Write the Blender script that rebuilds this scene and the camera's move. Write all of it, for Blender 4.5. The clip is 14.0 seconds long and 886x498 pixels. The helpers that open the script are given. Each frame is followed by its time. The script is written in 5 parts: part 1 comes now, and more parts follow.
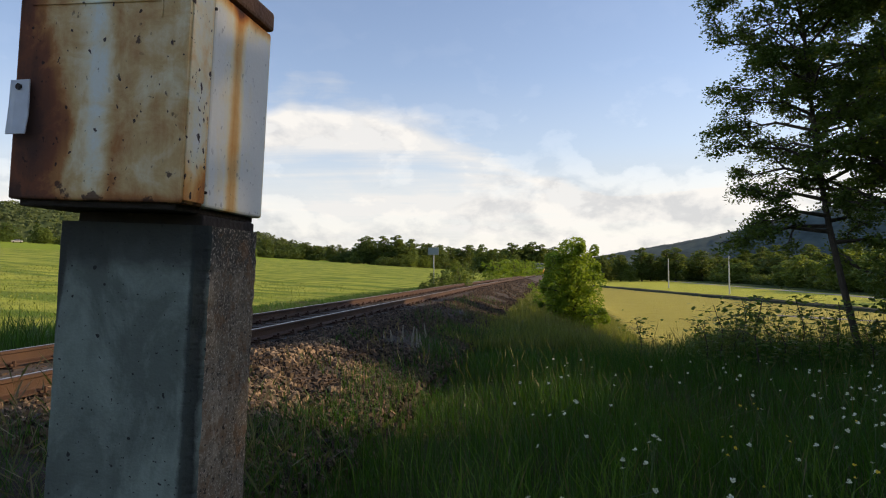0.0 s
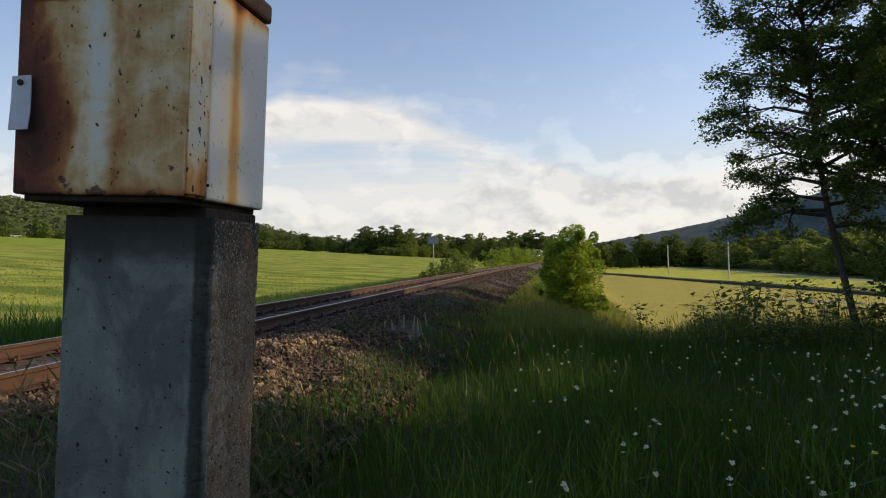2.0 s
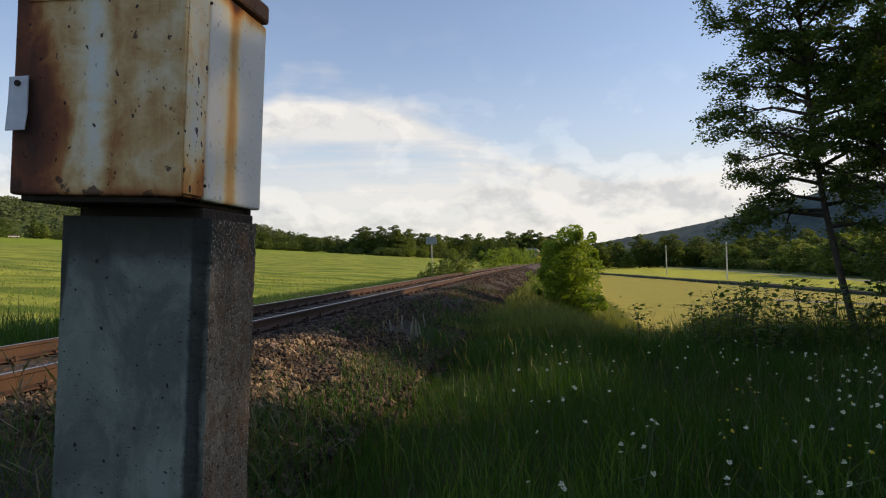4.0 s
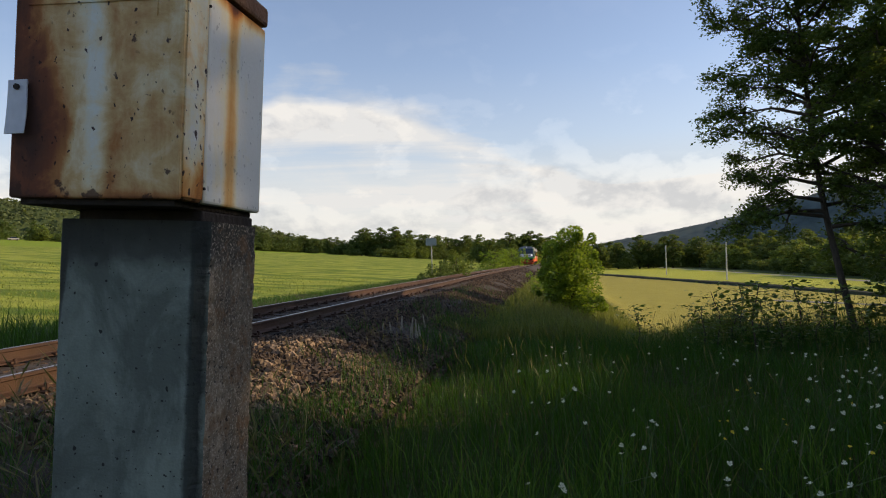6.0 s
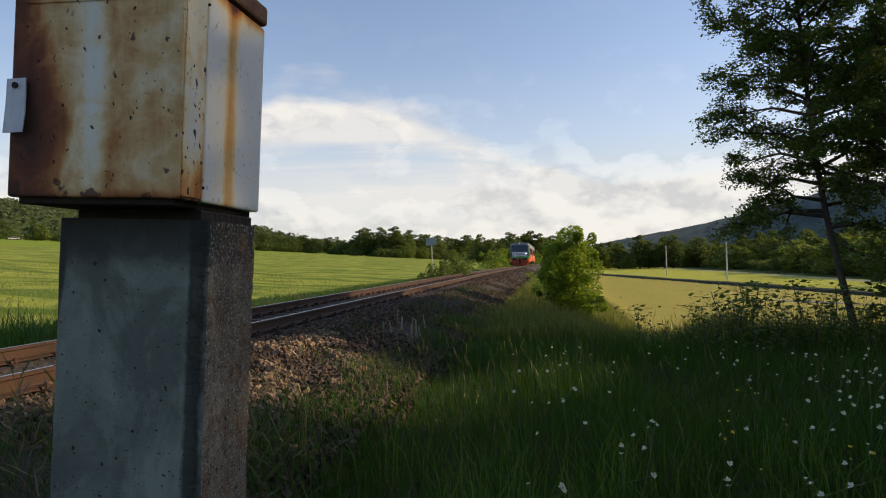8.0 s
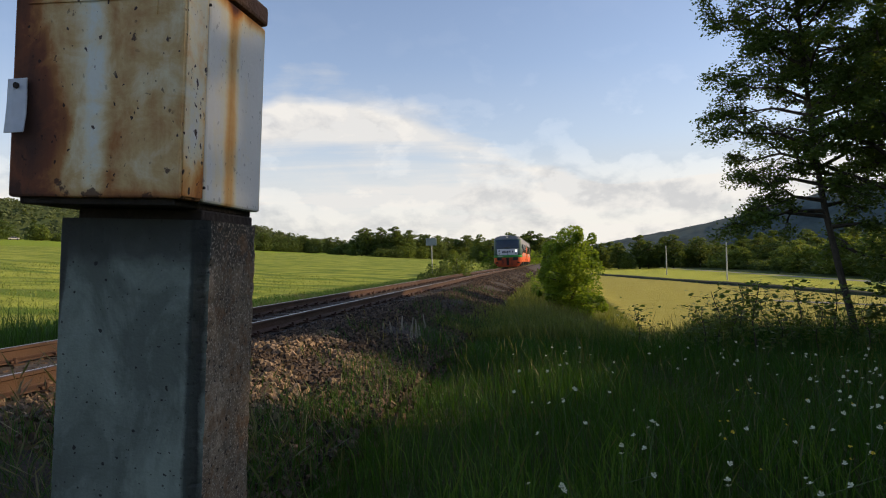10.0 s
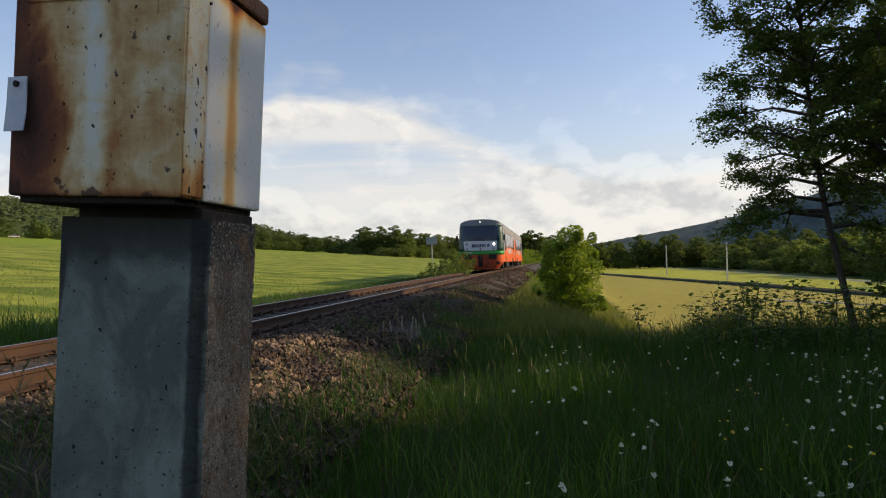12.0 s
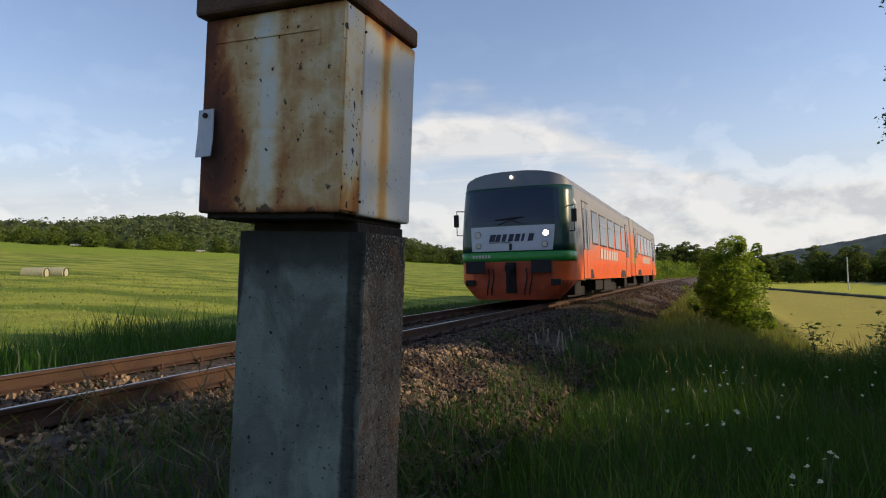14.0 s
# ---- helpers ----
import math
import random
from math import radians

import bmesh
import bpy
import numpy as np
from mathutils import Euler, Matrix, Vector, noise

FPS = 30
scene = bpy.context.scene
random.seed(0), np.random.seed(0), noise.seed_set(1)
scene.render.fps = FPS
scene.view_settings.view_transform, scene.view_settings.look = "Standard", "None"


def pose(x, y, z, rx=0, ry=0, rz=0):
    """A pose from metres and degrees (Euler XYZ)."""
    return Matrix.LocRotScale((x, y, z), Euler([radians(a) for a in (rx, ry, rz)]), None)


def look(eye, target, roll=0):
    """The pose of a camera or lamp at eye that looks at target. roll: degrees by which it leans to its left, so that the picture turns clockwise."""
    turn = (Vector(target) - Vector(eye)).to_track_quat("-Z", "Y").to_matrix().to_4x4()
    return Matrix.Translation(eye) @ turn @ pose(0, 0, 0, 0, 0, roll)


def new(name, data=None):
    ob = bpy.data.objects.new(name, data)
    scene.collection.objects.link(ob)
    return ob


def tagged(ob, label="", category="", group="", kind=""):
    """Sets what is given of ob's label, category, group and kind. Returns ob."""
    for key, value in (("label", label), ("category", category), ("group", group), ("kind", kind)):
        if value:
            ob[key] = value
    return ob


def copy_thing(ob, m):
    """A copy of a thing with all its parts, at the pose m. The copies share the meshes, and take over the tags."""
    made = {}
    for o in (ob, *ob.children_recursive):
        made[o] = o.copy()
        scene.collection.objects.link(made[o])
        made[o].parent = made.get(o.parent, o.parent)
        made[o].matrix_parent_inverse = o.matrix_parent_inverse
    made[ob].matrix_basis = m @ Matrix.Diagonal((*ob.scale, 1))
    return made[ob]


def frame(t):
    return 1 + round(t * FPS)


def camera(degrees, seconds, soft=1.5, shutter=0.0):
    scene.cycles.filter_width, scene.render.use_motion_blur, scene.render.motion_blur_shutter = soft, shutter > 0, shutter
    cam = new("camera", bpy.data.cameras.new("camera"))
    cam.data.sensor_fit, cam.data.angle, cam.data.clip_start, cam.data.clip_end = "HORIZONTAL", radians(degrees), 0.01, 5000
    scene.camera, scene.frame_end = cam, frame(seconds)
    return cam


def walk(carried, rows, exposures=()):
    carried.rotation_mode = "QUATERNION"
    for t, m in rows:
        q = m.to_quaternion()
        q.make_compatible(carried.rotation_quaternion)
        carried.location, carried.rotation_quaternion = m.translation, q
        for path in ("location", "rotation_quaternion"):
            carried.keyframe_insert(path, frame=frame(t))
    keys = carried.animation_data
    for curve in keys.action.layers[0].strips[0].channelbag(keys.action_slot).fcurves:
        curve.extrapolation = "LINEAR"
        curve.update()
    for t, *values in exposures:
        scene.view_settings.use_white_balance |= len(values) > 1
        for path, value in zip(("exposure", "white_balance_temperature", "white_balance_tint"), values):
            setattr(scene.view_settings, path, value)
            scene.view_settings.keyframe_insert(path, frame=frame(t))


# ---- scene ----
cam = camera(70.3, 14.0, soft=1.1)
# seconds, place, tilt, lean and turn of the held camera; it stands still, then swings to the left
EYE = 1.55
WALK = [
    (0, -0.0018, 0.0183, 0.0005, 92.16, 0.48, 0.19), (0.5, -0.0035, 0.0051, -0.0000, 92.12, 0.94, 0.19),
    (1, -0.0009, 0.0010, -0.0001, 90.99, 1.38, 0.00), (1.5, -0.0016, 0.0009, 0.0001, 91.14, 1.34, 0.14),
    (2, -0.0031, 0.0025, -0.0001, 91.16, 1.24, 0.17), (2.5, -0.0029, 0.0022, 0.0003, 91.13, 1.22, 0.10),
    (3, -0.0018, 0.0013, -0.0009, 91.13, 1.23, 0.06), (5.5, 0.0010, -0.0020, 0.0006, 91.30, 1.41, 0.01),
    (6, 0.0009, -0.0004, 0.0014, 91.30, 1.43, 0.01), (6.5, 0.0000, -0.0000, 0.0000, 91.30, 1.40, -0.00),
    (7, -0.0020, 0.0024, 0.0005, 91.24, 1.28, 0.03), (7.5, -0.0002, 0.0005, 0.0004, 91.29, 1.40, 0.00),
    (8, 0.0021, 0.0028, 0.0004, 91.29, 1.40, 0.03), (10.5, 0.0003, 0.0010, -0.0000, 91.30, 1.39, 0.03),
    (11, -0.0017, 0.0053, 0.0013, 91.22, 1.19, 0.03), (11.5, -0.0009, 0.0052, 0.0009, 91.22, 1.18, 0.15),
    (12, 0.0003, 0.0038, 0.0016, 91.21, 1.25, 0.04), (12.5, -0.0002, 0.0052, 0.0009, 91.26, 1.23, 0.16),
    (13, 0.0001, -0.0031, -0.0011, 91.79, 1.29, 2.61), (13.5, 0.0020, -0.0052, -0.0029, 92.31, 1.17, 8.03),
    (14, 0.0051, -0.0117, -0.0036, 92.63, 1.00, 13.23)]
walk(cam, [(t, pose(x, y, EYE + z, rx, ry, rz)) for t, x, y, z, rx, ry, rz in WALK], exposures=[(0, 0.12, 7480, 10), (0.5, 0.08, 7480, 10), (1.2, 0.0, 7480, 10), (12.5, 0.0, 7480, 10), (14, -0.07, 7150, 10)])

# ---- sky and sun: low evening sun from the right of the line ----
SUN_AZ, SUN_EL = 84.0, 21.0


def node(tree, kind, **values):
    n = tree.nodes.new(kind)
    for key, value in values.items():
        if key in n.inputs:
            n.inputs[key].default_value = value
    return n


def math_node(tree, op, a, b=None, clamp=False):
    n = tree.nodes.new("ShaderNodeMath")
    n.operation, n.use_clamp = op, clamp
    for i, v in enumerate((a, b)):
        if v is None:
            continue
        if isinstance(v, (int, float)):
            n.inputs[i].default_value = v
        else:
            tree.links.new(v, n.inputs[i])
    return n.outputs[0]


def ramp_node(tree, fac, stops):
    n = tree.nodes.new("ShaderNodeValToRGB")
    tree.links.new(fac, n.inputs[0])
    while len(n.color_ramp.elements) < len(stops):
        n.color_ramp.elements.new(0.5)
    for e, (p, c) in zip(n.color_ramp.elements, stops):
        e.position = p
        e.color = (c, c, c, 1) if isinstance(c, (int, float)) else (*c, 1)
    return n.outputs[0]


def mix_node(tree, fac, a, b, blend="MIX"):
    n = tree.nodes.new("ShaderNodeMix")
    n.data_type, n.blend_type = "RGBA", blend
    for i, v in ((0, fac), (6, a), (7, b)):
        if isinstance(v, (int, float)):
            n.inputs[i].default_value = v
        elif isinstance(v, tuple):
            n.inputs[i].default_value = (*v, 1)
        else:
            tree.links.new(v, n.inputs[i])
    return n.outputs[2]


def noise_node(tree, vec, scale, detail=4.0, rough=0.55, distortion=0.0):
    n = tree.nodes.new("ShaderNodeTexNoise")
    n.inputs["Scale"].default_value, n.inputs["Detail"].default_value = scale, detail
    n.inputs["Roughness"].default_value, n.inputs["Distortion"].default_value = rough, distortion
    if vec is not None:
        tree.links.new(vec, n.inputs["Vector"])
    return n.outputs["Fac"]


def mapped(tree, vec, loc=(0, 0, 0), rot=(0, 0, 0), scale=(1, 1, 1)):
    n = tree.nodes.new("ShaderNodeMapping")
    n.inputs["Location"].default_value, n.inputs["Scale"].default_value = loc, scale
    n.inputs["Rotation"].default_value = [radians(a) for a in rot]
    tree.links.new(vec, n.inputs["Vector"])
    return n.outputs[0]


world = bpy.data.worlds.new("evening_sky")
scene.world = world
world.use_nodes = True
wt = world.node_tree
wt.nodes.clear()
sky = wt.nodes.new("ShaderNodeTexSky")
sky.sky_type, sky.sun_disc = "NISHITA", False
sky.sun_elevation, sky.sun_rotation = radians(SUN_EL), radians(SUN_AZ)
sky.air_density, sky.dust_density, sky.ozone_density = 1.0, 0.6, 2.0
way = wt.nodes.new("ShaderNodeTexCoord").outputs["Generated"]
sep = wt.nodes.new("ShaderNodeSeparateXYZ")
wt.links.new(way, sep.inputs[0])
dx, dy, dz = sep.outputs
# high veil of cloud seen in perspective
lift = math_node(wt, "MAXIMUM", math_node(wt, "ADD", dz, 0.10), 0.03)
flat = wt.nodes.new("ShaderNodeCombineXYZ")
wt.links.new(math_node(wt, "DIVIDE", dx, lift), flat.inputs[0])
wt.links.new(math_node(wt, "DIVIDE", dy, lift), flat.inputs[1])
veil = noise_node(wt, mapped(wt, flat.outputs[0], (0.4, 0, 0), (0, 0, -32), (0.30, 1.0, 1)), 1.1, 7, 0.58, 0.5)
thin = noise_node(wt, mapped(wt, flat.outputs[0], (2.7, 1.1, 0), (0, 0, 62), (0.16, 0.8, 1)), 1.0, 5, 0.55, 0.3)
puff = noise_node(wt, mapped(wt, way, (0.3, 0.0, 0.0), (0, 0, 0), (1, 1, 2.2)), 8.5, 8, 0.58, 0.25)
lump = noise_node(wt, mapped(wt, way, (1.3, 0.4, 0.0), (0, 0, 0), (1, 1, 3.4)), 4.2, 7, 0.6, 0.2)
# the long bank of cloud that slopes down to the right
az = math_node(wt, "ARCTAN2", dx, dy)
az_part = math_node(wt, "ADD", math_node(wt, "MULTIPLY", az, 0.5), 0.5)
bank_top = ramp_node(wt, az_part, [(0.0, 0.06), (0.10, 0.09), (0.28, 0.15), (0.38, 0.262), (0.46, 0.235), (0.56, 0.175), (0.63, 0.125), (0.78, 0.145)])
below = math_node(wt, "SUBTRACT", bank_top, dz)
rim = ramp_node(wt, math_node(wt, "ADD", math_node(wt, "MULTIPLY", below, 4.0), 0.35), [(0.0, 0.0), (0.33, 0.26), (0.43, 0.57), (0.62, 0.46), (1.0, 0.40)])
bank = math_node(wt, "ADD", math_node(wt, "ADD", math_node(wt, "MULTIPLY", veil, 0.9), math_node(wt, "MULTIPLY", puff, 0.35)), math_node(wt, "SUBTRACT", rim, 0.53))
bank = ramp_node(wt, bank, [(0.26, 0.0), (0.42, 0.55), (0.58, 0.96)])
haze = ramp_node(wt, math_node(wt, "MAXIMUM", dz, 0.0), [(0.02, 0.93), (0.11, 0.82), (0.19, 0.30), (0.30, 0.07), (0.5, 0.0)])
wisp = math_node(wt, "MULTIPLY", ramp_node(wt, thin, [(0.48, 0.0), (0.75, 1.0)]), 0.20)
mask = math_node(wt, "MAXIMUM", math_node(wt, "MAXIMUM", bank, haze), wisp)
# cumulus near the horizon: bright heads over grey feet
heap_top = ramp_node(wt, az_part, [(0.0, 0.10), (0.45, 0.10), (0.54, 0.135), (0.60, 0.165), (0.72, 0.175), (0.80, 0.13)])
heap_at = math_node(wt, "MULTIPLY", math_node(wt, "SUBTRACT", heap_top, dz), 2.4, True)
curl = noise_node(wt, mapped(wt, way, (4.1, 0.7, 0.0), scale=(1, 1, 1.7)), 11.0, 9, 0.56, 0.15)
curl_off = noise_node(wt, mapped(wt, way, (4.116, 0.7, 0.030), scale=(1, 1, 1.7)), 11.0, 9, 0.56, 0.15)
relief = math_node(wt, "ADD", math_node(wt, "MULTIPLY", math_node(wt, "SUBTRACT", curl, curl_off), 2.0), 0.5)
heap = ramp_node(wt, math_node(wt, "ADD", curl, heap_at), [(0.52, 0.0), (0.57, 0.8), (0.63, 1.0)])
tone = ramp_node(wt, math_node(wt, "ADD", math_node(wt, "MULTIPLY", relief, 0.75), math_node(wt, "MULTIPLY", lump, 0.25)), [(0.30, (0.66, 0.71, 0.81)), (0.45, (0.86, 0.90, 0.98)), (0.60, (1.00, 1.03, 1.09))])
body = mix_node(wt, math_node(wt, "MULTIPLY", heap, 0.85), mix_node(wt, bank, (0.68, 0.74, 0.85), (0.89, 0.94, 1.03)), tone)
bg_sky = node(wt, "ShaderNodeBackground", Strength=0.19)
bg_cloud = node(wt, "ShaderNodeBackground", Strength=0.87)
wt.links.new(mix_node(wt, 1.0, sky.outputs[0], (1.02, 0.99, 1.10), "MULTIPLY"), bg_sky.inputs[0])
wt.links.new(body, bg_cloud.inputs[0])
blend = wt.nodes.new("ShaderNodeMixShader")
wt.links.new(mask, blend.inputs[0])
wt.links.new(bg_sky.outputs[0], blend.inputs[1])
wt.links.new(bg_cloud.outputs[0], blend.inputs[2])
wt.links.new(blend.outputs[0], wt.nodes.new("ShaderNodeOutputWorld").inputs[0])

sun = new("sun", bpy.data.lights.new("sun", "SUN"))
sun.data.energy, sun.data.angle, sun.data.color = 5.0, radians(0.6), (1.0, 0.80, 0.56)
to_sun = Vector((math.sin(radians(SUN_AZ)) * math.cos(radians(SUN_EL)), math.cos(radians(SUN_AZ)) * math.cos(radians(SUN_EL)), math.sin(radians(SUN_EL))))
sun.matrix_world = look(to_sun * 60, (0, 0, 0))

# ---- materials ----


def material(name, base, rough=0.7, metal=0.0, vary=0.25, scale=6.0, bump=0.15, fine=60.0, second=None, amount=0.0, spec=0.4, each=0.0, where="Object"):
    """Base colour with coarse and fine variation, an optional second colour in stains, and relief."""
    m = bpy.data.materials.new(name)
    m.use_nodes = True
    t = m.node_tree
    b = t.nodes["Principled BSDF"]
    co = t.nodes.new("ShaderNodeTexCoord").outputs[where] if where != "World" else t.nodes.new("ShaderNodeNewGeometry").outputs["Position"]
    n1 = noise_node(t, co, scale, 5)
    n2 = noise_node(t, co, fine, 3)
    lo = tuple(c * (1 - vary) for c in base)
    hi = tuple(min(1, c * (1 + vary)) for c in base)
    col = mix_node(t, ramp_node(t, n1, [(0.3, 0.0), (0.7, 1.0)]), lo, hi)
    if second:
        col = mix_node(t, math_node(t, "MULTIPLY", ramp_node(t, noise_node(t, co, scale * 0.6, 6, 0.65), [(0.48, 0.0), (0.62, 1.0)]), amount), col, second)
    col = mix_node(t, math_node(t, "MULTIPLY", n2, 0.5), col, tuple(c * 0.6 for c in base))
    if each:
        info = t.nodes.new("ShaderNodeObjectInfo").outputs["Random"]
        col = mix_node(t, math_node(t, "MULTIPLY", info, each), col, tuple(c * 0.45 for c in base))
    t.links.new(col, b.inputs["Base Color"])
    b.inputs["Roughness"].default_value, b.inputs["Metallic"].default_value = rough, metal
    b.inputs["Specular IOR Level"].default_value = spec
    if bump:
        bn = t.nodes.new("ShaderNodeBump")
        bn.inputs["Strength"].default_value, bn.inputs["Distance"].default_value = bump, 0.02
        t.links.new(math_node(t, "ADD", n1, n2), bn.inputs["Height"])
        t.links.new(bn.outputs[0], b.inputs["Normal"])
    return m


def leaf_material(name, dark, light, through_light=0.35, rough=0.5, lit=(0.35, 0.42, 0.04)):
    m = bpy.data.materials.new(name)
    m.use_nodes = True
    t = m.node_tree
    b = t.nodes["Principled BSDF"]
    g = t.nodes.new("ShaderNodeNewGeometry")
    col = mix_node(t, g.outputs["Random Per Island"], dark, light)
    patch = noise_node(t, g.outputs["Position"], 0.5, 3)
    col = mix_node(t, math_node(t, "MULTIPLY", patch, 0.55), col, tuple(c * 0.5 for c in dark))
    t.links.new(col, b.inputs["Base Color"])
    b.inputs["Roughness"].default_value, b.inputs["Specular IOR Level"].default_value = rough, 0.3
    tr = t.nodes.new("ShaderNodeBsdfTranslucent")
    t.links.new(mix_node(t, 0.5, col, lit), tr.inputs[0])
    mx = t.nodes.new("ShaderNodeMixShader")
    mx.inputs[0].default_value = through_light
    t.links.new(b.outputs[0], mx.inputs[1])
    t.links.new(tr.outputs[0], mx.inputs[2])
    t.links.new(mx.outputs[0], t.nodes["Material Output"].inputs[0])
    return m


def glass_dark(name, tint=(0.02, 0.03, 0.04)):
    return material(name, tint, 0.07, 0, 0.1, 3, 0, spec=0.45)


M_RAIL = material("rusty_rail", (0.055, 0.026, 0.013), 0.7, 0.2, 0.35, 3, 0.3, 70, (0.09, 0.045, 0.03), 0.7)
M_HEAD = material("worn_rail_head", (0.48, 0.46, 0.44), 0.32, 1.0, 0.1, 5, 0.03)
M_SLEEPER = material("weathered_sleeper", (0.085, 0.066, 0.052), 0.85, 0, 0.35, 4, 0.4, 40, (0.06, 0.05, 0.04), 0.6, each=0.5)
M_BALLAST = material("ballast_bed", (0.048, 0.034, 0.025), 0.95, 0, 0.45, 2.5, 0.9, 22, (0.035, 0.027, 0.022), 0.7, where="World")
M_BARK = material("bark", (0.075, 0.06, 0.045), 0.9, 0, 0.4, 5, 0.7, 30)
M_LEAF_DARK = leaf_material("locust_leaves", (0.036, 0.082, 0.022), (0.085, 0.150, 0.034), 0.45)
M_LEAF_BUSH = leaf_material("bush_leaves", (0.10, 0.20, 0.016), (0.22, 0.36, 0.035), 0.52)
M_LEAF_SAPLING = leaf_material("sapling_leaves", (0.05, 0.10, 0.02), (0.10, 0.17, 0.03), 0.35)
M_LEAF_FAR = leaf_material("woodland_leaves", (0.052, 0.092, 0.026), (0.115, 0.170, 0.042), 0.3, 0.7)
# Paler and greyer than the woodland leaves: haze is put into the colour.
M_LEAF_HILL = leaf_material("haze_toned_hill_leaves", (0.075, 0.105, 0.050), (0.125, 0.155, 0.070), 0.25, 0.8)
M_LEAF_PALE = leaf_material("pale_woodland_leaves", (0.10, 0.15, 0.03), (0.19, 0.25, 0.055), 0.35, 0.7)
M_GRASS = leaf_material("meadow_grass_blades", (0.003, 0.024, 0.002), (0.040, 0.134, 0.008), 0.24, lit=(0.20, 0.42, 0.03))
# Dry grass, paler than the meadow blades; its sunlit look is in the colour.
M_BANK = leaf_material("dry_bank_grass_lit_tone", (0.09, 0.12, 0.025), (0.25, 0.25, 0.06), 0.3)
# Lighter blades: light catching the foreground grass is put into their colour.
M_BRIGHT = leaf_material("bright_grass_blades", (0.045, 0.110, 0.010), (0.11, 0.21, 0.025), 0.35, lit=(0.30, 0.48, 0.05))
M_HAY = leaf_material("cut_hay", (0.13, 0.20, 0.025), (0.36, 0.40, 0.085), 0.2)
M_SEED = leaf_material("seeding_grass", (0.05, 0.055, 0.02), (0.17, 0.14, 0.065), 0.25)

# ---- helpers for building ----


def link_mesh(name, verts, faces, mat, parent=None, smooth=False, label=""):
    me = bpy.data.meshes.new(name)
    me.from_pydata([tuple(v) for v in verts], [], [tuple(f) for f in faces])
    if smooth:
        me.polygons.foreach_set("use_smooth", [True] * len(me.polygons))
    me.update()
    for m in (mat if isinstance(mat, (list, tuple)) else [mat]):
        me.materials.append(m)
    ob = new(name, me)
    ob.parent = parent
    if label:
        tagged(ob, label)
    return ob


def part(name, bm, mat, parent=None, label="", smooth=False):
    me = bpy.data.meshes.new(name)
    bmesh.ops.recalc_face_normals(bm, faces=bm.faces)
    bm.to_mesh(me)
    bm.free()
    if smooth:
        me.polygons.foreach_set("use_smooth", [True] * len(me.polygons))
    me.materials.append(mat)
    ob = new(name, me)
    ob.parent = parent
    if label:
        tagged(ob, label)
    return ob


def add_box(bm, lo, hi, bevel=0.0, m=None):
    v = bmesh.ops.create_cube(bm, size=1)["verts"]
    for p in v:
        p.co = Vector([lo[i] + (p.co[i] + 0.5) * (hi[i] - lo[i]) for i in range(3)])
    if bevel:
        es = list({e for p in v for e in p.link_edges})
        r = bmesh.ops.bevel(bm, geom=es, offset=bevel, segments=2, affect="EDGES", profile=0.5)
        v = list({p for f in r["faces"] for p in f.verts} | {p for p in v if p.is_valid})
    if m is not None:
        bmesh.ops.transform(bm, matrix=m, verts=[p for p in v if p.is_valid])
    return bm


def box(lo, hi, bevel=0.0):
    return add_box(bmesh.new(), lo, hi, bevel)


def add_rod(bm, a, b, r0, r1=None, n=10):
    a, b = Vector(a), Vector(b)
    m = Matrix.Translation((a + b) / 2) @ (b - a).to_track_quat("Z", "Y").to_matrix().to_4x4()
    bmesh.ops.create_cone(bm, cap_ends=True, segments=n, radius1=r0, radius2=r0 if r1 is None else r1, depth=(b - a).length, matrix=m)
    return bm


def rod(a, b, r0, r1=None, n=10):
    return add_rod(bmesh.new(), a, b, r0, r1, n)


def empty(name, m, label, category, group=""):
    e = new(name)
    e.matrix_world = m
    e.empty_display_size = 0.2
    return tagged(e, label, category, group)


# ---- the line: straight, 9.8 degrees to the right of the first view ----
LINE_AZ = 9.81
LINE_O = Vector((-4.97, 0, 0))
LU = Vector((math.sin(radians(LINE_AZ)), math.cos(radians(LINE_AZ)), 0))
LN = Vector((LU.y, -LU.x, 0))


def rail_z(s):
    return 0.755 + 0.0032 * max(-10.0, min(s, 36.0))


def on_line(s, q, z=0.0):
    p = LINE_O + LU * s + LN * q
    return Vector((p.x, p.y, z))


def line_coords(x, y):
    d = Vector((x, y, 0)) - LINE_O
    return d.dot(LU), d.dot(LN)


def ease(a, b, v):
    v = max(0.0, min(1.0, (v - a) / (b - a)))
    return v * v * (3 - 2 * v)


def ground_z(s, q):
    """Height of the land at s along the line and q to its right."""
    bed = rail_z(s) - 0.215
    a = abs(q)
    if q >= 0:
        plateau = -2.3 * ease(15, 25, q)
        bank = 0.1 - 2.4 * ease(3.0, 11.0, q)
        late = 6.0 * ease(6, 10, q)
        w = ease(9.0 + late, 19.0 + late, s)
        land = plateau * (1 - w) + bank * w
        land -= 0.4 * ease(60, 300, q)
        land += 26 * ease(150, 900, q)
    else:
        land = 0.12 + 0.074 * max(0.0, a - 9.0) * (1 if a < 420 else 420 / a)
    if a < 1.75:
        return bed
    if a < 3.3:
        k = (a - 1.75) / 1.55
        return bed * (1 - k) + (land if a > 3.3 else (0.1 if q >= 0 else 0.12)) * k
    return land + 0.05 * math.sin(s * 0.9 + q * 1.7) * math.sin(q * 0.8 - s * 0.33) * ease(3.3, 5, a)


def ground_at(x, y):
    return ground_z(*line_coords(x, y))

# ---- land ----


